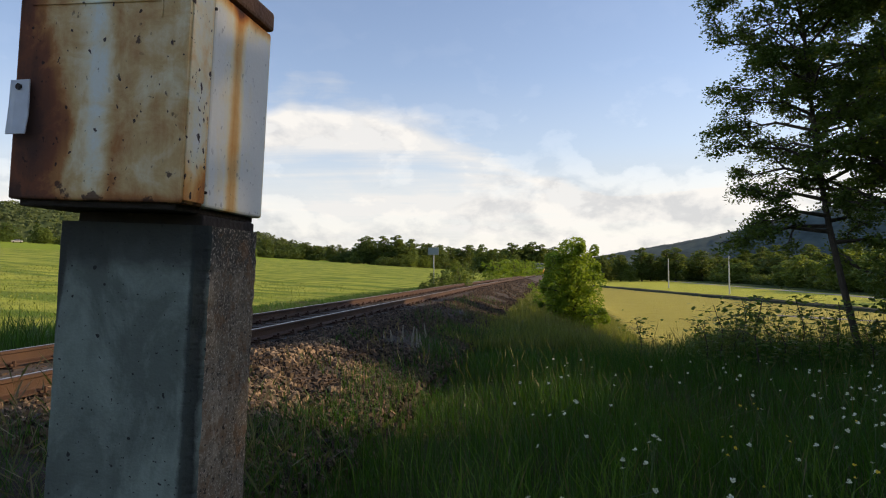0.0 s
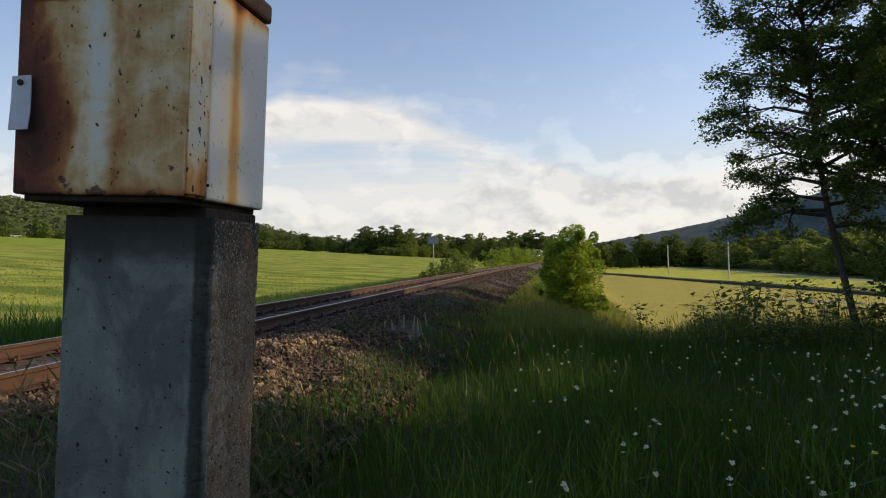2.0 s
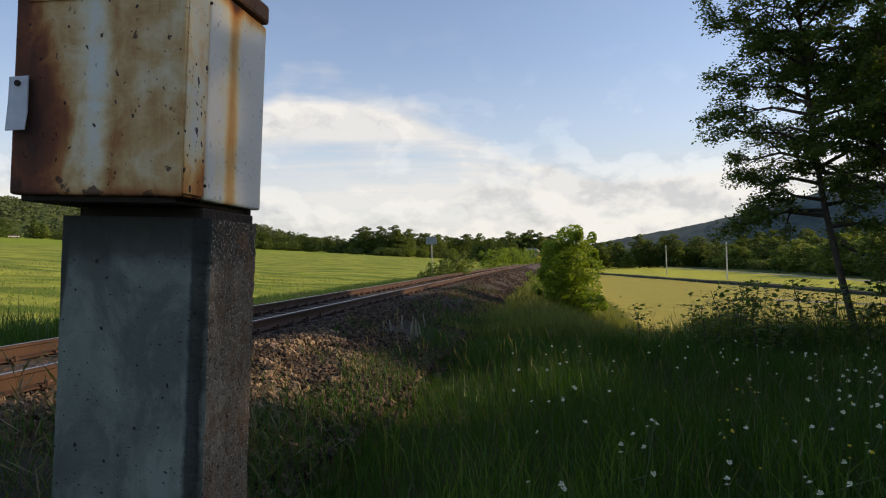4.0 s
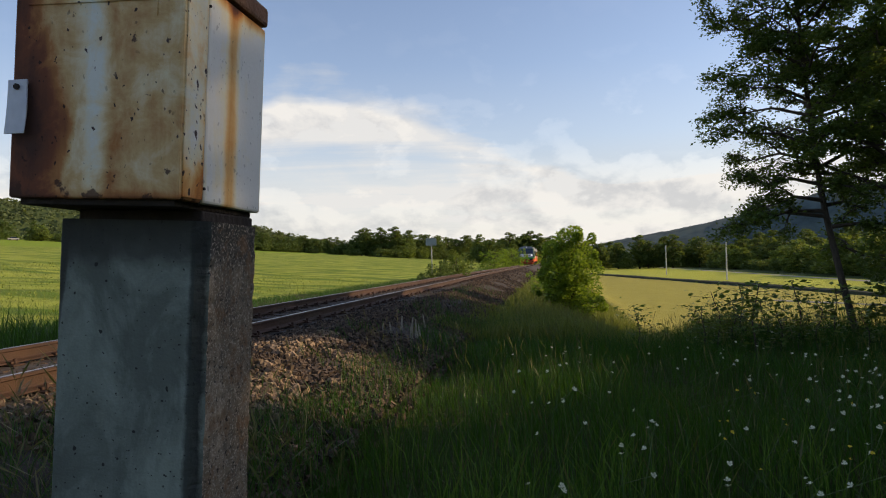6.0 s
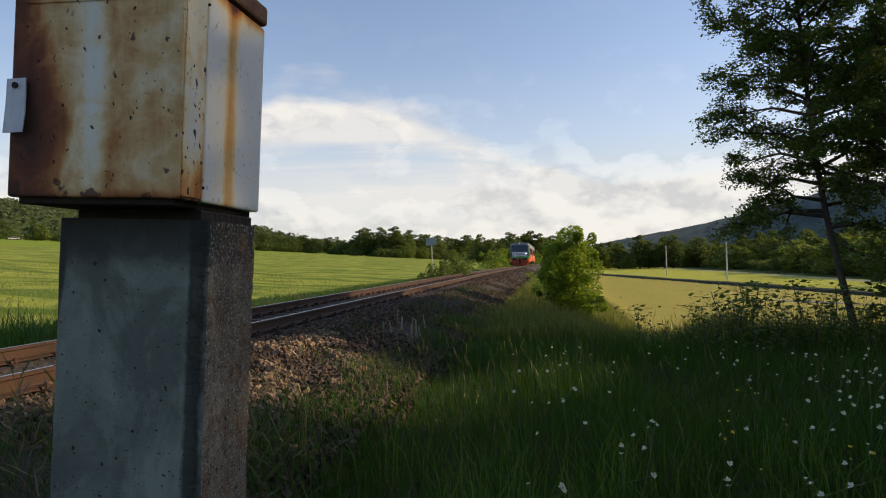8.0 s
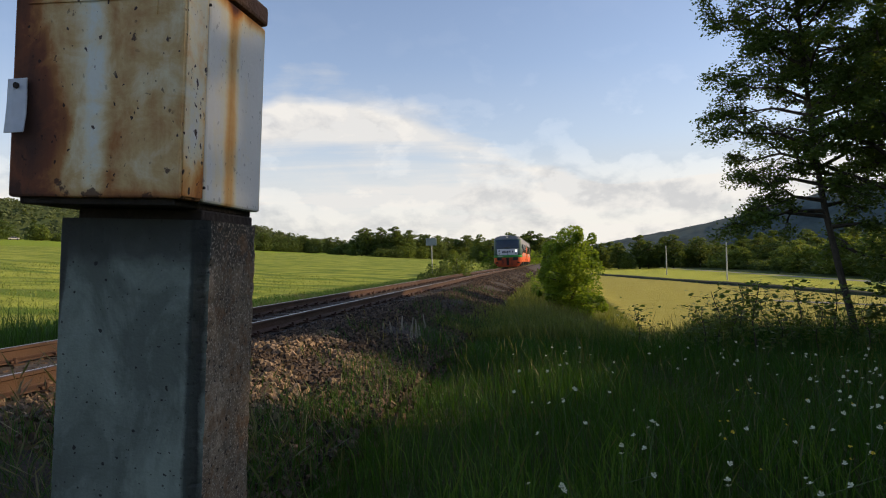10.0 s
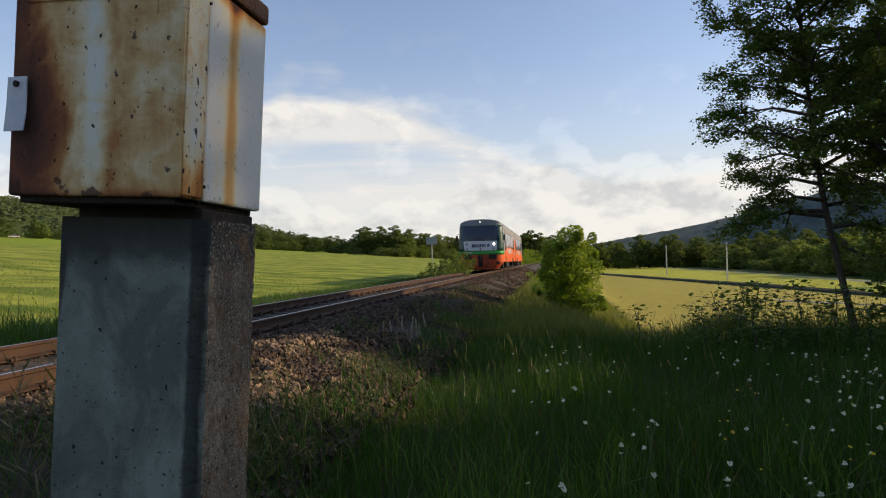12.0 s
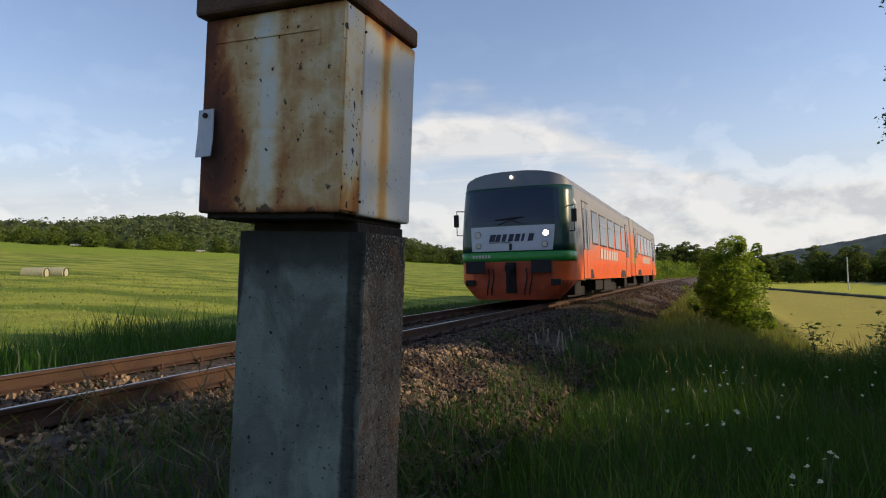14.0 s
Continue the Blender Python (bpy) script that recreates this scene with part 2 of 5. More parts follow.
def ground_material():
    m = bpy.data.materials.new("fields_and_verges")
    m.use_nodes = True
    t = m.node_tree
    b = t.nodes["Principled BSDF"]
    pos = t.nodes.new("ShaderNodeNewGeometry").outputs["Position"]
    # along the line: y, across it: x
    loc = mapped(t, pos, rot=(0, 0, LINE_AZ))
    sp = t.nodes.new("ShaderNodeSeparateXYZ")
    t.links.new(loc, sp.inputs[0])
    off = LINE_O.dot(LN)
    q = math_node(t, "SUBTRACT", sp.outputs[0], off)
    wob = math_node(t, "MULTIPLY", math_node(t, "SUBTRACT", noise_node(t, pos, 0.12, 4), 0.5), 5.0)
    qw = math_node(t, "ADD", q, wob)
    big, mid, fine = noise_node(t, pos, 0.035, 4), noise_node(t, pos, 0.5, 5), noise_node(t, pos, 7, 4)
    # mown hay meadow with swaths
    dot = t.nodes.new("ShaderNodeVectorMath")
    dot.operation = "DOT_PRODUCT"
    dot.inputs[1].default_value = (-0.10, 0.995, 0.0)
    t.links.new(pos, dot.inputs[0])
    drift = math_node(t, "MULTIPLY", noise_node(t, pos, 0.05, 3), 9.0)
    rows = t.nodes.new("ShaderNodeCombineXYZ")
    t.links.new(math_node(t, "MULTIPLY", math_node(t, "ADD", dot.outputs["Value"], drift), 0.33), rows.inputs[0])
    t.links.new(math_node(t, "MULTIPLY", sp.outputs[0], 0.14), rows.inputs[1])
    swath = noise_node(t, rows.outputs[0], 1.0, 3, 0.55)
    left = mix_node(t, ramp_node(t, swath, [(0.42, 0.0), (0.54, 1.0)]), (0.105, 0.19, 0.018), (0.40, 0.44, 0.075))
    left = mix_node(t, ramp_node(t, big, [(0.35, 0.0), (0.65, 0.5)]), left, (0.20, 0.27, 0.035))
    left = mix_node(t, math_node(t, "MULTIPLY", ramp_node(t, mid, [(0.45, 0.0), (0.7, 1.0)]), 0.45), left, (0.12, 0.15, 0.04))
    far_l = mix_node(t, big, (0.15, 0.28, 0.02), (0.30, 0.36, 0.04))
    left = mix_node(t, ramp_node(t, math_node(t, "MULTIPLY", qw, -0.001), [(0.108, 0.0), (0.116, 1.0)]), left, far_l)
    # dry stubble and a young crop, to the right
    right = mix_node(t, mid, (0.36, 0.32, 0.065), (0.48, 0.43, 0.10))
    crop = mix_node(t, mid, (0.38, 0.42, 0.05), (0.52, 0.52, 0.09))
    right = mix_node(t, ramp_node(t, math_node(t, "MULTIPLY", math_node(t, "ADD", q, math_node(t, "MULTIPLY", sp.outputs[1], 0.175)), 0.01), [(0.443, 0.0), (0.446, 1.0)]), right, crop)
    right = mix_node(t, ramp_node(t, math_node(t, "MULTIPLY", qw, 0.01), [(0.485, 0.0), (0.50, 1.0)]), right, (0.07, 0.10, 0.03))
    verge = mix_node(t, ramp_node(t, mid, [(0.3, 0.0), (0.7, 1.0)]), (0.024, 0.034, 0.010), (0.058, 0.072, 0.020))
    verge = mix_node(t, ramp_node(t, fine, [(0.4, 0.0), (0.75, 0.6)]), verge, (0.085, 0.064, 0.032))
    field = mix_node(t, ramp_node(t, math_node(t, "ADD", math_node(t, "MULTIPLY", q, 0.01), 0.5), [(0.499, 0.0), (0.501, 1.0)]), left, right)
    # the grassy strip beside the line
    strip = ramp_node(t, math_node(t, "ADD", math_node(t, "MULTIPLY", qw, 0.01), 0.5), [(0.41, 0.0), (0.425, 1.0), (0.585, 1.0), (0.60, 0.0)])
    col = mix_node(t, strip, field, verge)
    col = mix_node(t, math_node(t, "MULTIPLY", fine, 0.35), col, (0.06, 0.06, 0.02))
    t.links.new(col, b.inputs["Base Color"])
    b.inputs["Roughness"].default_value, b.inputs["Specular IOR Level"].default_value = 0.95, 0.1
    bn = t.nodes.new("ShaderNodeBump")
    bn.inputs["Strength"].default_value, bn.inputs["Distance"].default_value = 0.8, 0.25
    t.links.new(math_node(t, "ADD", mid, math_node(t, "ADD", fine, swath)), bn.inputs["Height"])
    t.links.new(bn.outputs[0], b.inputs["Normal"])
    return m


def build_ground():
    ss = [-400, -200, -100, -60, -40] + list(np.arange(-30, 60, 1.0)) + list(np.arange(60, 240, 5)) + list(np.arange(240, 600, 20)) + [600, 700, 850, 1100, 1500, 2100]
    qs = [-1500, -1000, -700, -500] + list(np.arange(-420, -60, 15)) + list(np.arange(-60, -12, 3)) + list(np.arange(-12, -3.5, 0.8)) + [-3.3, -2.8, -2.3, -1.76, -1.74, -0.8, 0, 0.8, 1.74, 1.76, 2.3, 2.8, 3.3] + list(np.arange(4, 26, 0.8)) + list(np.arange(26, 70, 4)) + list(np.arange(70, 400, 20)) + [400, 500, 650, 800, 1000, 1500]
    verts = [on_line(s, q, ground_z(s, q)) for s in ss for q in qs]
    n = len(qs)
    faces = [(i * n + j, i * n + j + 1, (i + 1) * n + j + 1, (i + 1) * n + j) for i in range(len(ss) - 1) for j in range(n - 1)]
    g = link_mesh("ground", verts, faces, ground_material(), smooth=True)
    tagged(g, "mown meadows, stubble field and grassy railway verge", "ground", kind="structure")


build_ground()


def strip_along(name, mat, q0, q1, s0, s1, step, lift, label, crown=0.0):
    """A band of made ground that follows the land beside the line; q may be functions of s."""
    verts, faces = [], []
    ss = np.arange(s0, s1 + 0.01, step)
    m = 4
    for s in ss:
        a, b = q0(s), q1(s)
        for k in range(m + 1):
            q = a + (b - a) * k / m
            edge = -0.25 if k in (0, m) else lift + crown * (1 if k == 2 else 0.5)
            verts.append(on_line(s, q, ground_z(s, q) + edge))
    for i in range(len(ss) - 1):
        for k in range(m):
            r = i * (m + 1) + k
            faces.append((r, r + 1, r + m + 2, r + m + 1))
    return tagged(link_mesh(name, verts, faces, mat, smooth=False), label, "road" if "road" in name else "ground", kind="structure")


M_ROAD = material("pale_road", (0.32, 0.29, 0.24), 0.9, 0, 0.15, 2, 0.1, 30, where="World")
M_DITCH = material("dark_bank", (0.030, 0.036, 0.012), 0.95, 0, 0.5, 0.6, 0.8, 5, where="World")
strip_along("field_bank", M_DITCH, lambda s: 43.4 - 0.175 * s, lambda s: 45.4 - 0.175 * s, 40, 168, 4, 0.15, "dark overgrown bank between two fields", 0.25)
strip_along("road", M_ROAD, lambda s: 45.8, lambda s: 48.0, -40, 480, 8, 0.04, "pale country road beyond the fields", 0.05)
strip_along("track_road", M_ROAD, lambda s: 24.3 - 0.85 * (s - 56), lambda s: 25.9 - 0.85 * (s - 56), 38, 58, 1, 0.05, "pale field track", 0.02)

# ---- railway ----


def rail_profile():
    return [(-0.075, -0.159), (0.075, -0.159), (0.075, -0.148), (0.020, -0.128), (0.0085, -0.115), (0.0085, -0.042),
            (0.036, -0.032), (0.036, -0.008), (0.028, -0.0005), (-0.028, -0.0005), (-0.036, -0.008), (-0.036, -0.032), (-0.0085, -0.042),
            (-0.0085, -0.115), (-0.020, -0.128), (-0.075, -0.148)]


S_MIN, S_MAX = -30.0, 420.0


def build_track():
    track = empty("railway_track", Matrix.Identity(4), "single railway track with rusty rails on worn sleepers", "railway track")
    prof = rail_profile()
    ss = [S_MIN, -10, 0, 12, 24, 36, 120, S_MAX]
    for side in (-0.75, 0.75):
        verts, faces = [], []
        for s in ss:
            for a, z in prof:
                verts.append(on_line(s, side + a, rail_z(s) + z))
        n = len(prof)
        for i in range(len(ss) - 1):
            for k in range(n):
                faces.append((i * n + k, i * n + (k + 1) % n, (i + 1) * n + (k + 1) % n, (i + 1) * n + k))
        rail = link_mesh("rail", verts, faces, M_RAIL, track, label="rusty brown steel rail with a worn bright head")
        verts, faces = [], []
        for s in ss:
            for a, z in ((-0.020, -0.003), (-0.014, 0.0015), (0.014, 0.0015), (0.020, -0.003)):
                verts.append(on_line(s, side + a, rail_z(s) + z))
        for i in range(len(ss) - 1):
            for k in range(3):
                faces.append((i * 4 + k, i * 4 + k + 1, (i + 1) * 4 + k + 1, (i + 1) * 4 + k))
        link_mesh("rail_head", verts, faces, M_HEAD, rail, label="bright polished running surface")
    # sleepers, with their baseplates and bolts near by
    bm = box((-1.25, -0.12, -0.30), (1.25, 0.12, -0.175), 0.012)
    bmesh.ops.subdivide_edges(bm, edges=[e for e in bm.edges if e.calc_length() > 1], cuts=6)
    for v in bm.verts:
        v.co += Vector((0, noise.noise(v.co * 5) * 0.012, noise.noise(v.co * 7) * 0.008))
    first = part("sleeper", bm, M_SLEEPER, track)
    sleeper_mesh = first.data
    plate_meshes = []
    for side in (-0.75, 0.75):
        pb = bmesh.new()
        add_box(pb, (side - 0.17, -0.075, -0.178), (side + 0.17, 0.075, -0.158), 0.004)
        for k in (-1, 1):
            add_rod(pb, (side + k * 0.115, 0.0, -0.16), (side + k * 0.115, 0.0, -0.10), 0.022, 0.018, 6)
            add_box(pb, (side + k * 0.085 - 0.035, -0.05, -0.155), (side + k * 0.085 + 0.035, 0.05, -0.128), 0.006)
        plate_meshes.append(part("baseplate", pb, M_RAIL, first).data)
    rnd = random.Random(4)
    turn = Matrix.Rotation(radians(-LINE_AZ), 4, "Z")
    s, count = -16.0, 0
    first_done = False
    far_v, far_f = [], []
    while s < 330:
        m = Matrix.Translation(on_line(s, rnd.uniform(-0.03, 0.03), rail_z(s) + rnd.uniform(-0.006, 0.003))) @ turn @ Matrix.Rotation(rnd.uniform(-0.02, 0.02), 4, "Z")
        if s < 60:
            if not first_done:
                first.matrix_basis, first_done = m, True
            else:
                sl = new("sleeper", sleeper_mesh)
                sl.parent, sl.matrix_basis = track, m
                for pm in plate_meshes:
                    new("baseplate", pm).parent = sl
        else:
            k = len(far_v)
            for x in (-1.25, 1.25):
                for y in (-0.12, 0.12):
                    for z in (-0.30, -0.175):
                        far_v.append(m @ Vector((x, y, z)))
            far_f += [tuple(k + i for i in f) for f in ((0, 1, 3, 2), (4, 6, 7, 5), (0, 4, 5, 1), (2, 3, 7, 6), (1, 5, 7, 3))]
        s += 0.61
    tagged(link_mesh("distant_sleepers", far_v, far_f, M_SLEEPER, track), "row of distant worn sleepers", kind="stuff")


build_track()


def stones(name, places, mat, label):
    """Broken stones: rough little polyhedra, joined."""
    rnd = random.Random(9)
    corners = [(x, y, z) for x in (-1, 1) for y in (-1, 1) for z in (-1, 1)]
    sides = [(0, 1, 3, 2), (4, 6, 7, 5), (0, 4, 5, 1), (2, 3, 7, 6), (0, 2, 6, 4), (1, 5, 7, 3)]
    shapes = []
    for k in range(10):
        shapes.append((np.array([[c * rnd.uniform(0.38, 0.95) for c in p] for p in corners]), sides))
    verts, faces = [], []
    for x, y, z, r in places:
        pts, fs = shapes[rnd.randrange(10)]
        e = np.array(Euler((rnd.uniform(0, 6), rnd.uniform(0, 6), rnd.uniform(0, 6))).to_matrix())
        pts = (pts * np.array([1, rnd.uniform(.6, .9), rnd.uniform(.5, .8)])) @ e.T * r + np.array([x, y, z])
        k = len(verts)
        verts += pts.tolist()
        faces += [tuple(k + i for i in f) for f in fs]
    return tagged(link_mesh(name, verts, faces, mat), label, "gravel", kind="stuff")


def stone_material(name, dark, light):
    m = material(name, light, 0.9, 0, 0.2, 30, 0.3, 120)
    t = m.node_tree
    g = t.nodes.new("ShaderNodeNewGeometry").outputs["Random Per Island"]
    b = t.nodes["Principled BSDF"]
    src = b.inputs["Base Color"].links[0].from_socket
    t.links.new(mix_node(t, g, src, dark), b.inputs["Base Color"])
    return m


# Two tones of one ballast: shade and sunlight are put into the colours.
M_STONE = stone_material("ballast_stones", (0.016, 0.011, 0.008), (0.15, 0.10, 0.065))
M_STONE_LIT = stone_material("ballast_stones_lit", (0.016, 0.011, 0.008), (0.34, 0.235, 0.145))


def build_ballast():
    # the bed itself
    verts, faces = [], []
    ss = list(np.arange(-30, 60, 1.0)) + list(np.arange(60, 421, 10))
    qs = [-3.4, -2.8, -2.2, -1.8, -1.2, -0.4, 0.4, 1.2, 1.8, 2.2, 2.8, 3.4]
    for s in ss:
        for q in qs:
            edge = abs(q) > 3.3
            verts.append(on_line(s, q + 0.35 * noise.noise(Vector((s * 0.4, q, 0))) * (abs(q) > 2), ground_z(s, q) + (-0.12 if edge else 0.025 + 0.03 * noise.noise(Vector((s, q * 2, 3))))))
    n = len(qs)
    for i in range(len(ss) - 1):
        for k in range(n - 1):
            faces.append((i * n + k, i * n + k + 1, (i + 1) * n + k + 1, (i + 1) * n + k))
    bed = link_mesh("ballast_bed", verts, faces, M_BALLAST, smooth=True)
    tagged(bed, "brown crushed-stone ballast bed under the track", "ground", kind="structure")
    rnd = random.Random(12)
    places = []
    for k in range(38000):
        s = -5 + 38 * rnd.random() ** 1.35
        q = rnd.uniform(-1.8, 3.2)
        if q > 1.9 and s < 4.2:
            continue
        x, y, _ = on_line(s, q)
        places.append((x, y, ground_z(s, q) + (0.015 if abs(q) < 1.45 else 0.04), rnd.uniform(0.015, 0.040)))
    for k in range(9000):
        s, q = 4.0 + 12.0 * rnd.random() ** 1.2, rnd.uniform(1.1, 3.4)
        x, y, _ = on_line(s, q)
        places.append((x, y, ground_z(s, q) + rnd.uniform(0.03, 0.055), rnd.uniform(0.018, 0.046)))
    for k in range(7000):
        s, q = 30 + 50 * rnd.random() ** 1.3, rnd.uniform(-1.8, 3.4)
        x, y, _ = on_line(s, q)
        places.append((x, y, ground_z(s, q) + 0.03, rnd.uniform(0.03, 0.07)))
    stones("ballast_stones", places, M_STONE, "loose dark brown ballast stones along the track")
    # Paler stones where the ballast is sunlit; the light is in their colour.
    chips = []
    while len(chips) < 3600:
        s, q = rnd.uniform(4.6, 10.2), rnd.uniform(1.2, 2.75)
        edge = 8.7 - 0.25 * (q - 1.2) + 1.6 * noise.noise(Vector((s * 0.9, q * 1.3, 6)))
        if s > edge or noise.noise(Vector((s * 1.7, q * 1.9, 1))) < -0.05 + 0.25 * rnd.random():
            continue
        x, y, _ = on_line(s, q)
        chips.append((x, y, ground_z(s, q) + rnd.uniform(0.04, 0.075), rnd.uniform(0.018, 0.048)))
    for k in range(4600):
        s, q = -4 + 9.5 * rnd.random(), rnd.uniform(-1.7, 1.5)
        x, y, _ = on_line(s, q)
        chips.append((x, y, ground_z(s, q) + rnd.uniform(0.03, 0.06), rnd.uniform(0.016, 0.04)))
    stones("pale_lit_stones", chips, M_STONE_LIT, "broken stones beside the rail, coloured paler as if sunlit")


build_ballast()

# ---- telephone box on a leaning concrete post ----
BOX_M = pose(-0.4715, 1.129, 1.678, -0.33, 3.06, -10.08)
BW, BD, BH = 0.357, 0.313, 0.421


def rusty_paint(name, front, edge=False):
    m = bpy.data.materials.new(name)
    m.use_nodes = True
    t = m.node_tree
    b = t.nodes["Principled BSDF"]
    co = t.nodes.new("ShaderNodeTexCoord").outputs["Object"]
    sp = t.nodes.new("ShaderNodeSeparateXYZ")
    t.links.new(co, sp.inputs[0])
    streak = noise_node(t, mapped(t, co, (3.1, 0, 0), scale=(1, 1, 0.16)), 17, 5, 0.6, 0.25)
    blotch = noise_node(t, co, 13, 7, 0.68, 0.4)
    fine = noise_node(t, co, 120, 4, 0.6)
    across_x = math_node(t, "ADD", math_node(t, "ADD", math_node(t, "DIVIDE", sp.outputs[0], BW), 1.0), math_node(t, "MULTIPLY", math_node(t, "SUBTRACT", noise_node(t, mapped(t, co, (9, 0, 4), scale=(1, 1, 0.5)), 11, 4, 0.6), 0.5), 0.12))
    up = math_node(t, "DIVIDE", sp.outputs[2], BH)
    if front:
        # dark rust along the closing edge, a pale band, a tan band
        across = ramp_node(t, across_x, [(0.0, 0.90), (0.10, 0.66), (0.20, 0.46), (0.34, 0.30), (0.46, 0.08), (0.54, 0.14), (0.62, 0.42), (0.76, 0.30), (0.90, 0.32)])
        foot = ramp_node(t, up, [(0.0, 0.34), (0.045, 0.10), (0.12, 0.02), (0.30, 0.08), (0.50, 0.0), (0.95, 0.0), (1.0, 0.22)])
        # the big dark bloom below the tag
        cx = math_node(t, "MULTIPLY", math_node(t, "SUBTRACT", across_x, 0.20), 5.6)
        cz = math_node(t, "MULTIPLY", math_node(t, "SUBTRACT", math_node(t, "ADD", up, math_node(t, "MULTIPLY", across_x, 0.35)), 0.43), 2.6)
        r2 = math_node(t, "ADD", math_node(t, "MULTIPLY", cx, cx), math_node(t, "MULTIPLY", cz, cz))
        bloom = ramp_node(t, math_node(t, "ADD", r2, math_node(t, "MULTIPLY", math_node(t, "SUBTRACT", blotch, 0.5), 3.4)), [(0.1, 0.36), (0.5, 0.26), (1.05, 0.0)])
        foot = math_node(t, "ADD", foot, bloom)
    elif edge:
        across = ramp_node(t, math_node(t, "DIVIDE", sp.outputs[1], 0.1), [(0.0, 0.26), (0.3, 0.16), (0.62, 0.22), (0.75, 0.40)])
        foot = ramp_node(t, up, [(0.0, 0.42), (0.10, 0.30), (0.20, 0.08), (0.5, 0.02), (1.0, 0.0)])
    else:
        across = ramp_node(t, math_node(t, "DIVIDE", sp.outputs[1], BD), [(0.24, 0.16), (0.30, 0.0), (0.44, -0.04), (0.53, 0.44), (0.58, 0.40), (0.67, -0.02), (0.96, -0.06), (1.0, 0.2)])
        foot = ramp_node(t, up, [(0.0, -0.02), (0.22, -0.14), (0.30, 0.0), (0.86, 0.0), (0.93, 0.10), (1.0, 0.62)])
    amount = 0.40 if not (front or edge) else 0.85
    rust = math_node(t, "ADD", math_node(t, "ADD", across, foot), math_node(t, "ADD", math_node(t, "MULTIPLY", math_node(t, "SUBTRACT", streak, 0.5), 0.5), math_node(t, "MULTIPLY", math_node(t, "SUBTRACT", blotch, 0.5), amount)))
    if front:
        stops = [(0.02, (0.74, 0.76, 0.68)), (0.17, (0.77, 0.66, 0.42)), (0.34, (0.64, 0.43, 0.19)), (0.54, (0.46, 0.20, 0.065)), (0.74, (0.20, 0.066, 0.030)), (1.0, (0.075, 0.032, 0.022))]
    else:
        # Brighter palette than the door's: light on these faces is put into the colour.
        stops = [(0.04, (0.84, 0.84, 0.78)), (0.20, (0.88, 0.79, 0.54)), (0.38, (0.82, 0.52, 0.20)), (0.58, (0.66, 0.25, 0.055)), (0.80, (0.22, 0.066, 0.028)), (1.0, (0.07, 0.03, 0.022))]
    col = ramp_node(t, rust, stops)
    # pits where rust has broken through, in groups
    for scale, lo, seed in ((85, 0.315, 7.0), (48, 0.285, 3.0), (60, 0.29, 11.0)):
        pit = noise_node(t, mapped(t, co, (seed, 2, 0), scale=(1, 1, 0.7)), scale, 2, 0.5)
        group = ramp_node(t, noise_node(t, mapped(t, co, (seed, 0, 1)), 9, 2, 0.5), [(0.44, 0.0), (0.52, 1.0)])
        if edge:
            group = 1.0
        elif not front:
            group = math_node(t, "MULTIPLY", group, 0.35)
        spot = ramp_node(t, pit, [(lo, 1.0), (lo + 0.025, 0.0)])
        col = mix_node(t, math_node(t, "MULTIPLY", spot, group), col, (0.05, 0.02, 0.013))
    if front:
        # ragged bare patches along the bottom edge
        bare = math_node(t, "ADD", noise_node(t, mapped(t, co, (1, 4, 2)), 26, 4, 0.6), ramp_node(t, up, [(0.0, 0.16), (0.05, 0.08), (0.11, -0.0), (0.16, 0.0)]))
        col = mix_node(t, ramp_node(t, bare, [(0.66, 0.0), (0.70, 0.9)]), col, (0.075, 0.032, 0.018))
    col = mix_node(t, math_node(t, "MULTIPLY", fine, 0.14), col, (0.35, 0.26, 0.18), "MULTIPLY")
    t.links.new(col, b.inputs["Base Color"])
    t.links.new(ramp_node(t, rust, [(0.2, 0.45), (0.6, 0.9)]), b.inputs["Roughness"])
    bn = t.nodes.new("ShaderNodeBump")
    bn.inputs["Strength"].default_value, bn.inputs["Distance"].default_value = 0.35, 0.004
    t.links.new(math_node(t, "ADD", blotch, math_node(t, "MULTIPLY", fine, 0.4)), bn.inputs["Height"])
    t.links.new(bn.outputs[0], b.inputs["Normal"])
    return m


M_DOOR = rusty_paint("rusted_cream_paint", True)
M_SIDE = rusty_paint("pale_paint_with_rust_runs", False)
M_EDGE = rusty_paint("orange_rust_edge_lit_tone", False, True)
M_LID = material("brown_rusted_lid", (0.15, 0.08, 0.05), 0.8, 0.1, 0.35, 12, 0.3, 90, (0.09, 0.045, 0.03), 0.8)
M_DARKMETAL = material("dark_rusted_metal", (0.035, 0.028, 0.024), 0.85, 0.2, 0.3, 20, 0.3)
M_TAG = material("white_plastic_tag", (0.62, 0.66, 0.72), 0.5, 0, 0.06, 20, 0.05)


